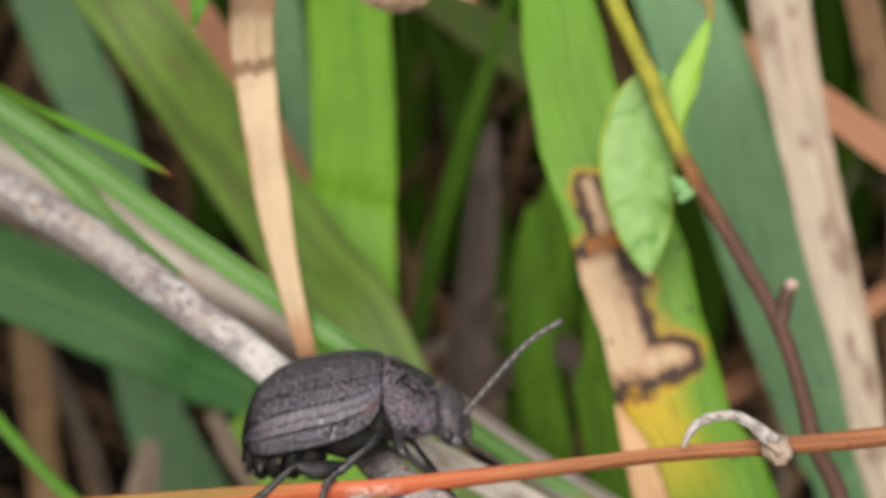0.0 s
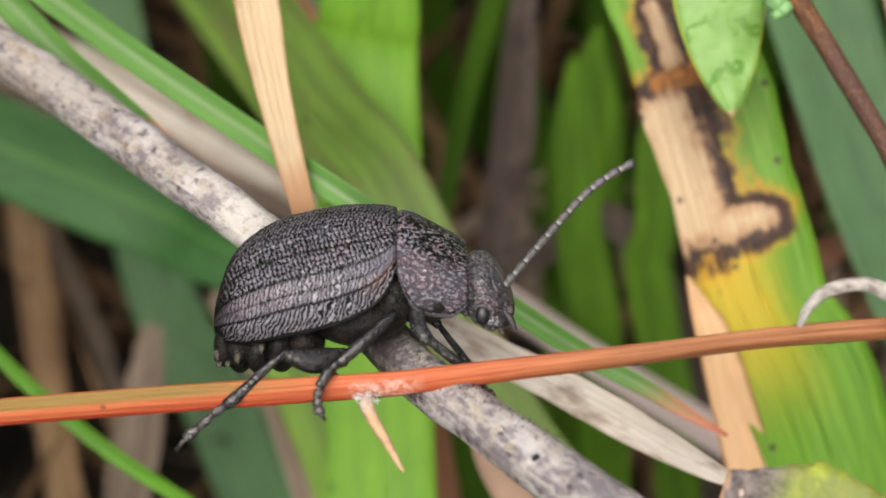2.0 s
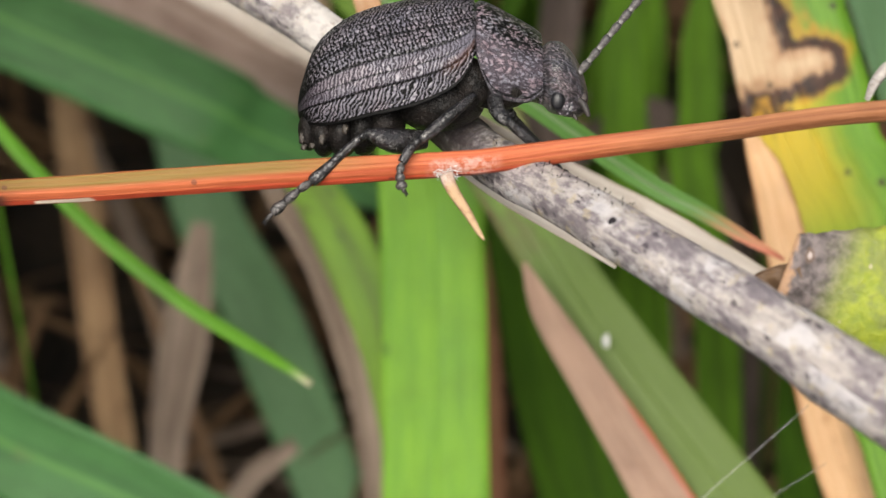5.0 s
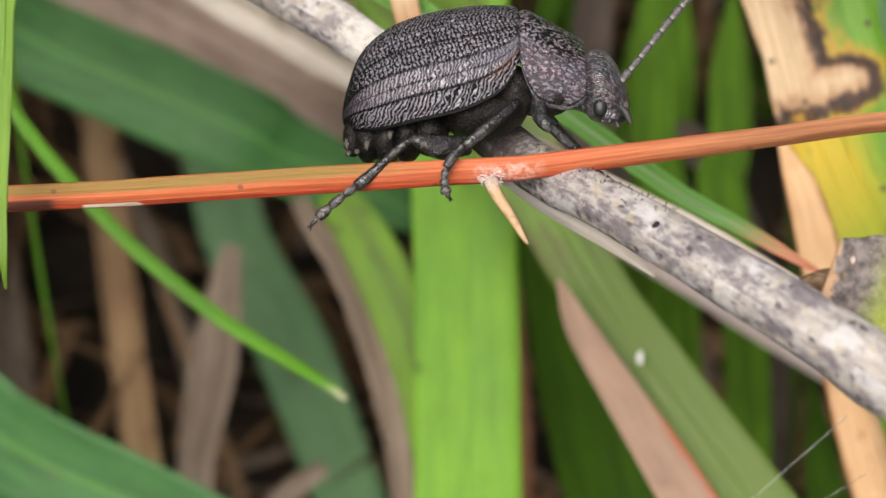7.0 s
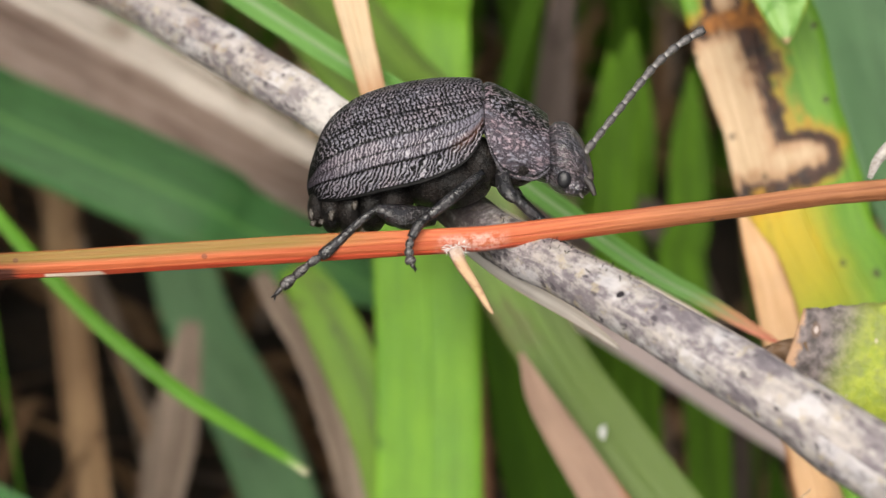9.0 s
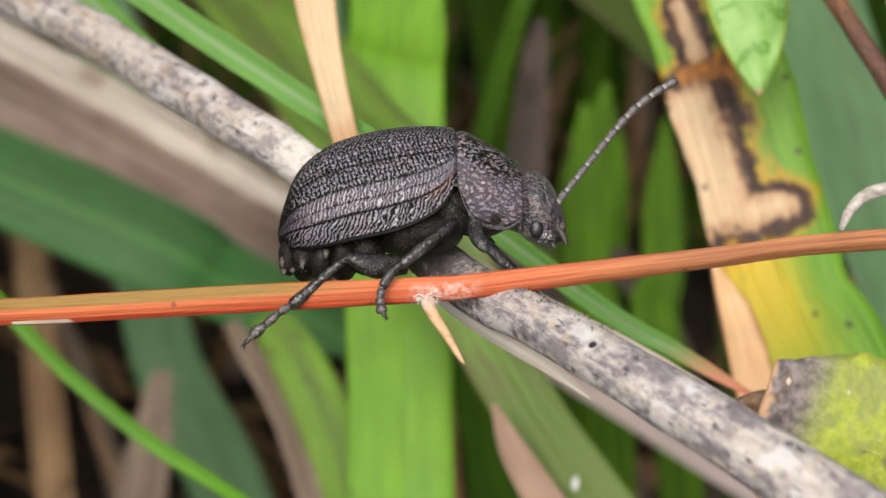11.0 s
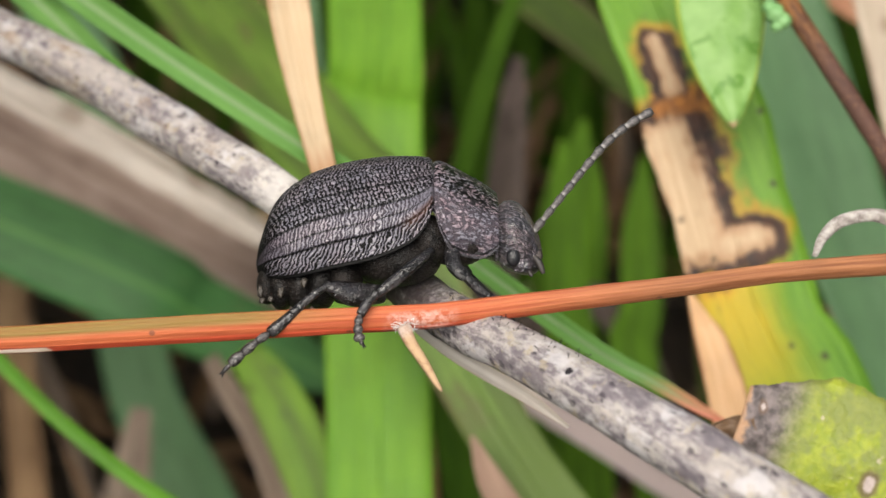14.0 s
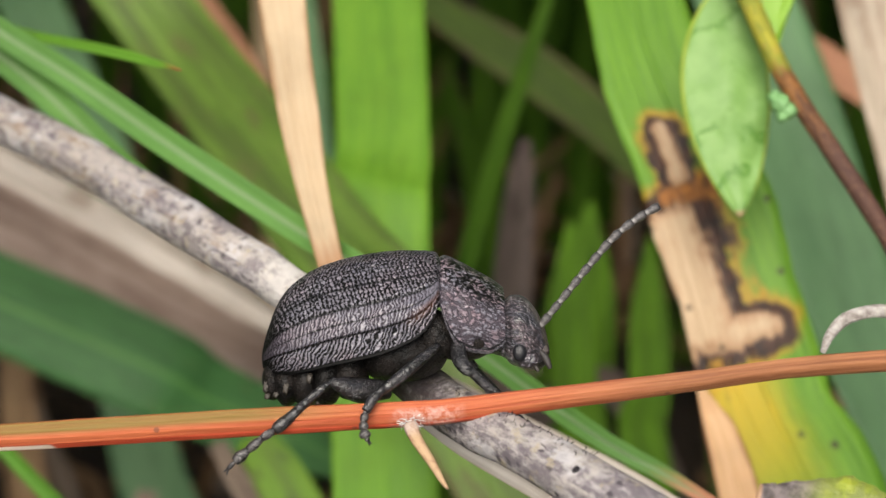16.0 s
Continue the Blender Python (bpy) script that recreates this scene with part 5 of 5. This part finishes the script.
def body_loft(table, near, far, rows, cols, costae=0.0, wall=0.12, rim=0.0, dents=()):
    """A shell over the body's length. Each row of the table: x, axis height, half width, height, lower edge in degrees from the back's ridge.
    near and far: the shares of that angle at which the shell begins and ends."""
    bm = bmesh.new()
    uv_mm, uv_unit = bm.loops.layers.uv.new("mm"), bm.loops.layers.uv.new("unit")
    line = smooth_line(table, rows + 1)
    grids = []
    for shrink in (0.0, wall):
        grid = []
        for i in range(rows + 1):
            s = i / rows
            x, zc, a, b, edge = line[i]
            a, b = max(a - shrink, 0.01), max(b - shrink, 0.01)
            row = []
            for k in range(cols + 1):
                q = k / cols
                th = radians(edge) * (near + (far - near) * q)
                r = 1.0
                if not shrink:
                    if costae:
                        r += 0.6 * costae * math.exp(-((q - 0.075) / 0.012) ** 2) * min(1, 6 * s, 6 * (1 - s) + 0.2)
                        for c in (0.235, 0.455, 0.6):
                            r -= 0.35 * costae * math.exp(-((q - c) / 0.016) ** 2) * min(1, 6 * s, 6 * (1 - s) + 0.2)
                        r -= costae * 1.6 * math.exp(-((q - 0.745) / 0.02) ** 2) * min(1, 5 * s, 5 * (1 - s))
                        r += 0.007 * noise.noise(Vector((x * 6, q * 26, 0)))
                    for dx, dq, amp, sx, sq in dents:
                        r += amp * math.exp(-((x - dx) / sx) ** 2 - ((q - dq) / sq) ** 2)
                    r += rim * (math.exp(-((q - 1.0) / 0.03) ** 2) + (math.exp(-(q / 0.03) ** 2) if near < -0.5 else 0))
                c_, z_ = a * math.sin(th) * r, b * math.cos(th) * r
                row.append(bm.verts.new((x, -(c_ * math.cos(ROLL) + z_ * math.sin(ROLL)), zc + z_ * math.cos(ROLL) - c_ * math.sin(ROLL))))
            grid.append(row)
        grids.append(grid)

    def face(vs, ids):
        f = bm.faces.new(vs)
        for loop, (i, k) in zip(f.loops, ids):
            loop[uv_mm].uv = (radians(line[i][4]) * (near + (far - near) * k / cols) * 2.4, line[i][0])
            loop[uv_unit].uv = (k / cols, i / rows)

    for i in range(rows):
        for k in range(cols):
            ids = ((i, k), (i, k + 1), (i + 1, k + 1), (i + 1, k))
            for g in grids:
                face([g[a][b] for a, b in ids], ids)
    rim_ids = [(0, k) for k in range(cols)] + [(i, cols) for i in range(rows)] + [(rows, k) for k in range(cols, 0, -1)] + [(i, 0) for i in range(rows, 0, -1)]
    for p, q in zip(rim_ids, rim_ids[1:] + rim_ids[:1]):
        face((grids[0][p[0]][p[1]], grids[0][q[0]][q[1]], grids[1][q[0]][q[1]], grids[1][p[0]][p[1]]), (p, q, q, p))
    bmesh.ops.recalc_face_normals(bm, faces=bm.faces)
    return bm


def rolled(x, side, up, zc):
    """A place given beside and above the body's axis, with the body's lean towards one side."""
    return (x, -(side * math.cos(ROLL) + up * math.sin(ROLL)), zc + up * math.cos(ROLL) - side * math.sin(ROLL))


# x, axis height, half width, height, lower edge in degrees
WING = ((-2.93, 0.10, 0.12, 0.10, 90), (-2.78, 0.26, 0.85, 0.62, 92), (-2.3, 0.63, 1.75, 1.42, 91), (-1.47, 0.88, 2.3, 1.92, 87), (-0.4, 1.12, 2.55, 2.13, 83),
        (1.1, 1.345, 2.6, 2.2, 79), (2.2, 1.5, 2.4, 2.12, 72), (2.7, 1.6, 2.22, 2.0, 61), (2.88, 1.62, 2.12, 1.92, 50), (2.96, 1.62, 1.9, 1.72, 47))
SHIELD_ROWS = ((2.82, 1.84, 1.5, 1.52, 50), (3.0, 1.84, 1.7, 1.66, 62), (3.2, 1.8, 1.82, 1.69, 78), (3.6, 1.7, 1.8, 1.6, 98), (4.45, 1.47, 1.62, 1.34, 105), (4.85, 1.36, 1.5, 1.2, 94), (5.08, 1.28, 1.38, 1.1, 82))
HEAD_ROWS = ((4.6, 1.15, 0.85, 0.85, 180), (5.12, 1.1, 0.98, 0.96, 180), (5.35, 1.06, 1.17, 1.14, 180), (5.75, 0.98, 1.22, 1.18, 180), (6.15, 0.74, 1.03, 1.0, 180), (6.45, 0.5, 0.66, 0.64, 180), (6.6, 0.4, 0.15, 0.15, 180))


def limb(points, flat=0.75, count=22, seed=0):
    return tube(points, count=count, sides=12, flat=flat, rough=0.12, seed=seed)


ball = ball_mesh
BEETLE_AT = (-2.29, 51.5, 1.49, 0.02)
BEETLE_POSE = BASE @ pose(BEETLE_AT[0] * MM, BEETLE_AT[1] * MM, BEETLE_AT[2] * MM, 6.5, 0, 0)


def build_beetle():
    bug = new("beetle")
    bug.matrix_basis = BEETLE_POSE
    tagged(bug, "black leaf beetle with wrinkled wing cases on a red stalk", "beetle")
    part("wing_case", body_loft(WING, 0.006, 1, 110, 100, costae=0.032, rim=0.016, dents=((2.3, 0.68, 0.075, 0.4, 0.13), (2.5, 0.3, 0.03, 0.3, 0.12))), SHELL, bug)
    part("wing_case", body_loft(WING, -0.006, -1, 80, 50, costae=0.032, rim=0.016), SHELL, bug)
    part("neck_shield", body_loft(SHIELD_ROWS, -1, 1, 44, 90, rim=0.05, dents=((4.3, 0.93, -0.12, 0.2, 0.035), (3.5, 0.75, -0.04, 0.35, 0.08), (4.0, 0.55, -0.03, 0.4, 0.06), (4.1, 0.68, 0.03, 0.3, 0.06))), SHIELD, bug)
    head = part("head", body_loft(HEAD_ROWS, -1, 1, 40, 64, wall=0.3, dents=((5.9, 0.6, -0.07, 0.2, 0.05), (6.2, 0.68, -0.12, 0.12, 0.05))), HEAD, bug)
    # small triangle between the wing cases
    bm = bmesh.new()
    a = [bm.verts.new(rolled(*q)) for q in ((2.98, -0.36, 1.86, 1.6), (2.98, 0.36, 1.86, 1.6), (2.4, 0.0, 2.17, 1.53), (2.95, 0.0, 1.5, 1.6))]
    for tri in ((0, 1, 2), (0, 3, 1), (1, 3, 2), (2, 3, 0)):
        bm.faces.new([a[i] for i in tri])
    bm.loops.layers.uv.new("mm")
    bmesh.ops.recalc_face_normals(bm, faces=bm.faces)
    part("scutellum", bm, SHIELD, bug)

    # belly in rings, seen under the wing cases' edge
    for k, (x0, half, top, bottom) in enumerate(((-2.5, 0.36, 0.1, -1.22), (-2.02, 0.5, 0.3, -1.42), (-1.4, 0.58, 0.5, -1.46), (-0.72, 0.62, 0.6, -1.40), (0.0, 0.66, 0.7, -1.2))):
        deep = (0.85, 1.15, 1.3, 1.35, 1.35)[k]
        part("belly_ring", ball((x0, -0.62, (top + bottom) / 2), 1.0, (half, deep, (top - bottom) / 2), 0.05), BELLY, bug)
    part("breast", ball((1.7, -0.55, 0.35), 1.35, (1.15, 1.15, 0.72), 0.05), BELLY, bug)
    part("side_plate", ball((2.75, -1.15, 0.95), 0.85, (0.8, 0.75, 1.0), 0.05), BELLY, bug)
    part("throat", ball((3.7, -0.5, 0.85), 1.0, (1.25, 1.0, 0.8), 0.05), BELLY, bug)
    pale = Nodes("pale_belly_spot")
    pale_mat = pale.finish(pale.mix(pale.noise(pale.uv("mm"), 4.0), (0.008, 0.007, 0.006), (0.085, 0.072, 0.058)), 0.5)
    for px, py, pz, tall in ((-2.66, -1.36, -0.72, 0.24), (-2.62, -1.3, -1.02, 0.13), (-1.98, -1.74, -0.72, 0.22), (-1.22, -1.9, -0.38, 0.2), (-2.32, -1.5, -0.95, 0.12)):
        part("belly_spot", ball((px, py, pz), 1.0, (0.09, 0.04, tall * 0.75), 0.9), pale_mat, bug, "small pale belly spot")

    # head parts
    eye = Nodes("beetle_eye")
    ev = eye.node("ShaderNodeTexVoronoi", Vector=eye.uv("mm"), Scale=22.0)
    eye.bump(ev.outputs["Distance"], 0.3, 0.00004)
    eye_mat = eye.finish((0.011, 0.011, 0.013), 0.34, 0.5)
    part("eye", ball((5.56, -1.1, 0.38), 0.28, (0.85, 0.6, 1.1)), eye_mat, head, "dark grey bulging eye")
    part("eye", ball((5.6, 0.7, 1.3), 0.28, (0.9, 0.6, 1.0)), eye_mat, head)
    collar = [rolled(5.02, 1.16 * math.sin(radians(a)), 1.14 * math.cos(radians(a)), 1.16) for a in range(-110, 111, 10)]
    part("collar", tube([(*q, 0.1) for q in collar], count=44, sides=8), SHIELD, head, "narrow grey collar behind the head")
    part("antenna_socket", ball((6.2, -0.5, 1.1), 0.2, (0.8, 0.8, 0.9), 0.15), LIMB, head)
    part("upper_lip", ball((6.42, -0.5, 0.42), 0.26, (0.7, 1.2, 0.8), 0.2), PALP, head, "brownish upper lip")
    part("cheek", ball((5.85, -0.95, 0.12), 0.3, (1.2, 0.6, 0.8), 0.2), HEAD, head)
    part("jaw", limb([(6.1, -0.55, 0.35, 0.6), (6.3, -0.55, 0.1, 0.5), (6.3, -0.5, -0.1, 0.2)]), LIMB, head)
    part("feeler", limb([(6.25, -0.75, 0.4, 0.2), (6.43, -0.85, 0.2, 0.24), (6.52, -0.9, 0.0, 0.2), (6.58, -0.92, -0.16, 0.13)], 1.0), PALP, head)
    part("feeler", limb([(6.0, -0.7, 0.15, 0.12), (6.1, -0.85, -0.1, 0.14), (6.2, -0.9, -0.25, 0.1)], 1.0), PALP, head)

    # legs that face the camera: thigh, shin and a foot of small pads
    def leg(thigh, shin, foot, claws):
        base = part("leg", limb(thigh), LIMB, bug)
        part("shin", limb(shin), LIMB, base)
        for a, b, w in zip(foot[:-1], foot[1:], (0.28, 0.32, 0.38, 0.16)):
            a, b = np.array(a), np.array(b)
            m = a + (b - a) * 0.6
            part("foot_pad", tube([(*a, w * 0.55), (*m, w), (*(a + (b - a) * 1.06), w * 0.75)], count=10, sides=10, flat=0.7), FOOT, base)
        tip = np.array(foot[-1])
        for c in claws:
            part("claw", tube([(*tip, 0.09), (*(tip + np.array(c) * 0.6), 0.06), (*(tip + np.array(c)), 0.015)], count=8, sides=6), LIMB, base)

    leg([(1.3, -1.5, -0.8, 0.6), (0.5, -2.0, -0.78, 0.82), (-0.1, -2.3, -0.58, 0.6), (-0.5, -2.4, -0.42, 0.3)],
        [(-0.42, -2.4, -0.4, 0.2), (-0.9, -2.52, -0.76, 0.26), (-1.6, -2.72, -1.36, 0.31), (-2.1, -2.83, -1.8, 0.4), (-2.26, -2.86, -1.93, 0.3)],
        [(-2.2, -2.85, -1.88), (-2.62, -2.95, -2.15), (-3.05, -3.0, -2.5), (-3.45, -3.05, -2.85), (-3.68, -3.05, -3.1)],
        [(-0.05, 0.02, -0.22), (-0.16, -0.05, -0.1)])
    leg([(2.9, -1.9, 0.68, 0.24), (2.3, -2.45, 0.22, 0.36), (1.6, -2.75, -0.32, 0.38), (1.15, -2.9, -0.66, 0.3)],
        [(1.15, -2.9, -0.64, 0.26), (0.85, -3.0, -0.95, 0.32), (0.62, -3.12, -1.3, 0.3)],
        [(0.62, -3.12, -1.3), (0.55, -3.18, -1.58), (0.56, -3.2, -1.85), (0.62, -3.2, -2.1), (0.7, -3.15, -2.22)],
        [(0.05, 0.02, -0.16), (0.12, 0.03, -0.1)])
    leg([(3.55, -1.3, 0.7, 0.5), (3.6, -1.8, 0.22, 0.52), (3.82, -2.05, -0.08, 0.46), (4.0, -2.1, -0.2, 0.3)],
        [(3.92, -2.1, -0.12, 0.3), (4.3, -2.05, -0.48, 0.32), (4.85, -1.95, -0.95, 0.36)],
        [(4.85, -1.95, -0.9), (5.0, -1.9, -1.05), (5.15, -1.85, -1.2), (5.3, -1.8, -1.35), (5.4, -1.7, -1.45)],
        [(0.15, 0.05, -0.12), (0.1, -0.05, -0.16)])
    # far legs
    leg([(1.0, 0.6, -0.3, 0.5), (0.6, 1.4, -0.3, 0.5), (0.2, 2.0, -0.2, 0.32)],
        [(0.2, 2.0, -0.2, 0.2), (0.3, 1.2, -0.9, 0.25), (0.4, 0.2, -1.4, 0.25)],
        [(0.4, 0.2, -1.4), (0.6, -0.3, -1.5), (0.8, -0.8, -1.55), (1.0, -1.2, -1.55), (1.1, -1.4, -1.6)],
        [(0.1, -0.1, -0.1)])
    leg([(3.6, 0.3, 0.3, 0.4), (3.9, 0.6, 0.0, 0.4), (4.2, 0.6, -0.3, 0.3)],
        [(4.2, 0.6, -0.3, 0.2), (4.7, -0.2, -0.8, 0.24), (5.2, -1.1, -1.3, 0.24)],
        [(5.2, -1.1, -1.3), (5.4, -1.6, -1.6), (5.6, -2.0, -1.8), (5.8, -2.3, -1.9), (5.9, -2.4, -2.0)],
        [(0.1, -0.05, -0.12)])
    return bug


def build_antenna(bug):
    """Eleven beads on a gently curved line; origin at its joint."""
    n = Nodes("antenna_shell")
    v = n.split(n.uv("unit"))[1]
    a = n.noise(n.uv("mm"), 9.0, 4.0)
    far = n.noise(n.uv("mm"), 3.2, 3.0)
    c = n.mix(n.math("MULTIPLY", n.step(v, 0.38, 0.08), n.step(far, 0.4, 0.6)), (0.075, 0.07, 0.07), (0.26, 0.25, 0.24))
    c = n.mix(n.math("MULTIPLY", n.step(v, 0.75, 0.95), 0.8), c, (0.02, 0.019, 0.02))
    n.bump(a, 0.5, 0.00004)
    mat = n.finish(n.mix(n.step(a, 0.5, 0.7), c, (0.20, 0.19, 0.185)), 0.5, 0.4)
    joint = ANTENNA_JOINT
    base = new("antenna")
    base.parent = bug
    base.matrix_basis = pose(*(q * MM for q in joint))
    line = smooth_line([(0, 0, 0), (0.45, -0.1, 0.58), (1.2, -0.2, 1.55), (1.78, -0.28, 2.28), (2.34, -0.3, 2.93), (3.05, -0.3, 3.52), (3.82, -0.3, 3.97)], 12)
    for k in range(11):
        p, q = line[k], line[k + 1]
        w = 0.245 + 0.03 * min(k, 6) / 6 + (0.03 if k == 0 else 0)
        pts = [(*p, w * 0.68), (*(p + (q - p) * 0.3), w * 0.86), (*(p + (q - p) * 0.75), w * 1.06), (*(p + (q - p) * 1.02), w * 0.76)]
        bead = tube(pts, count=14, sides=10)
        along = (q - p) / np.linalg.norm(q - p)
        for turn in (0.6, 2.7, 4.6):
            out = np.cross(along, (math.cos(turn), math.sin(turn), 0.3))
            out = out / np.linalg.norm(out) * 0.16 + along * 0.12
            root = p + (q - p) * 0.85
            hair = tube([(*root, 0.035), (*(root + out * 0.6), 0.025), (*(root + out), 0.008)], count=5, sides=5)
            spare = bpy.data.meshes.new("spare")
            hair.to_mesh(spare)
            hair.free()
            bead.from_mesh(spare)
            bpy.data.meshes.remove(spare)
        part("antenna_bead", bead, mat, base)
    return base


ANTENNA_JOINT = (6.28, -0.55, 1.22)
beetle = build_beetle()
antenna = build_antenna(beetle)


# ---- the tussock behind: blades and litter nobody could count ----
def thicket(name, label, material, count, seed, depth, width, lean, spread, height, shift=0.0):
    """Upright or leaning blades joined into one object; places in working millimetres on the soil."""
    rng = np.random.RandomState(seed)
    verts, faces, uvm, uvu = [], [], [], []
    inv = np.array(BASE.inverted())
    for _ in range(count):
        y = rng.uniform(*depth)
        x = shift + rng.uniform(-1, 1) * (spread[0] + spread[1] * y)
        h = rng.uniform(*height)
        w = rng.uniform(*width)
        a = rng.uniform(0, 6.28)
        tilt = rng.normal(0, lean)
        d = np.array([math.cos(a) * math.sin(tilt), math.sin(a) * math.sin(tilt), math.cos(tilt)])
        curve = rng.normal(0, lean * 0.6, 2)
        side0 = np.array([1.0, rng.normal(0, 0.5), 0])
        start = np.array([x, y, -3.0])
        steps = 9
        first = len(verts)
        for i in range(steps + 1):
            s = i / steps
            p = start + d * h * s + np.array([curve[0], curve[1], 0]) * h * s * s * 0.6
            if p[2] < 0.5 and i:
                p[2] = 0.5 + rng.rand()
            ww = w * (1 - s ** 3) * 0.5 + 0.03
            tang = d + np.array([curve[0], curve[1], 0]) * 1.2 * s
            side = side0 - tang * (side0 @ tang) / (tang @ tang)
            side /= np.linalg.norm(side)
            nor = np.cross(side, tang)
            nor /= np.linalg.norm(nor)
            for k in (-1, 0, 1):
                q = p + side * k * ww + nor * (0.2 * ww if k == 0 else 0)
                verts.append(tuple(q * MM))
                uvm.append((k * ww + seed + first * 0.37, s * h + first * 0.91))
                uvu.append((0.5 + k / 2, s))
        for i in range(steps):
            for k in range(2):
                b = first + i * 3 + k
                faces.append((b, b + 1, b + 4, b + 3))
    me = bpy.data.meshes.new(name)
    me.from_pydata(verts, [], faces)
    for layer, data in (("mm", uvm), ("unit", uvu)):
        uv = me.uv_layers.new(name=layer)
        flat = np.array(data, dtype=np.float32)[[v for f in faces for v in f]].ravel()
        uv.data.foreach_set("uv", flat)
    for p in me.polygons:
        p.use_smooth = True
    me.materials.append(material)
    tagged(new(name, me), label, "grass", kind="stuff")


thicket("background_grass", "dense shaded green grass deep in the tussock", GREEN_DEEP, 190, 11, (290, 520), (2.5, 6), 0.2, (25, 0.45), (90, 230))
thicket("background_dry_grass", "dead brown grass among the green blades", STRAW_BROWN, 50, 12, (195, 420), (1.5, 4), 0.4, (25, 0.45), (60, 170))
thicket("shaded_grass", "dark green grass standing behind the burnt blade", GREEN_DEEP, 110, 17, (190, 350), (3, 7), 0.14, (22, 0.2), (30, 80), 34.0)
thicket("grass_litter", "tangled brown dead grass litter on the soil", STRAW_BROWN, 330, 13, (105, 310), (1.2, 3.5), 1.2, (30, 0.42), (15, 42))
thicket("pale_litter", "pale dead grass litter on the soil", GREY_DEAD, 110, 14, (105, 290), (1.2, 4), 1.2, (30, 0.42), (15, 40))


def surrounding_grass():
    """Unseen grass added all round, outside the view, to keep light off the depths."""
    rng = np.random.RandomState(31)
    verts, faces = [], []
    for _ in range(4600):
        x, y = rng.uniform(-420, 420), rng.uniform(-420, 640)
        if abs(x) < 48 + 0.37 * max(y, 0) and -150 < y < 470:
            continue
        if math.hypot(x, y) < 95:
            continue
        h, w = rng.uniform(150, 330), rng.uniform(3, 7)
        if y < -60:
            h *= 0.35
        lean = rng.uniform(-0.1, 0.8) if y > 60 else rng.uniform(-0.4, 0.05)
        d = np.array([-math.copysign(lean, x), rng.normal(0, 0.12)])
        if y >= 470:
            d = np.array([rng.normal(0, 0.15), -abs(rng.normal(0, 0.25))])
        s = rng.uniform(0, 3.14)
        side = np.array([math.cos(s), math.sin(s), 0]) * w / 2
        b = len(verts)
        for i in range(6):
            t = i / 5
            p = np.array([x + d[0] * h * t * t, y + d[1] * h * t * t, -3 + h * t])
            k = 1 - t ** 3
            verts += [tuple((p - side * k) * MM), tuple((p + side * k + (0, 0, 0.1)) * MM)]
        faces += [(b + 2 * i, b + 2 * i + 1, b + 2 * i + 3, b + 2 * i + 2) for i in range(5)]
    # Unseen canopy arching in from the right, added to shade the background.
    for _ in range(640):
        y = rng.uniform(115, 440)
        root = 75 + 0.33 * y + rng.uniform(0, 60)
        reach, h, w = rng.uniform(150, 300), rng.uniform(170, 240), rng.uniform(4, 8)
        drift = rng.normal(0, 25)
        side = np.array([rng.normal(0, 0.3), 1.0, rng.normal(0, 0.3)]) * w / 2
        b = len(verts)
        for i in range(9):
            t = i / 8
            p = np.array([root - reach * t ** 2.2, y + drift * t, -3 + h * math.sin(t * 1.75)])
            verts += [tuple((p - side * (1 - t ** 3)) * MM), tuple((p + side * (1 - t ** 3) + (0, 0, 0.1)) * MM)]
        faces += [(b + 2 * i, b + 2 * i + 1, b + 2 * i + 3, b + 2 * i + 2) for i in range(8)]
    me = bpy.data.meshes.new("surrounding_grass")
    me.from_pydata(verts, [], faces)
    me.materials.append(GREEN_DEEP)
    tagged(new("surrounding_grass", me), "unseen tall green grass added all round to block light", "grass", kind="stuff")


surrounding_grass()


def motions():
    """The antenna dips and lifts a little; all else is still."""
    j = [q * MM for q in ANTENNA_JOINT]
    walk(antenna, [(t, pose(*j, 0, a, 0)) for t, a in ((0.0, 2.0), (1.5, 2.0), (2.5, 2.2), (4.5, 1.0), (7.0, 0.0), (9.0, -0.4), (12.5, -0.3), (14.5, 0.2), (16.0, 0.4))])


motions()
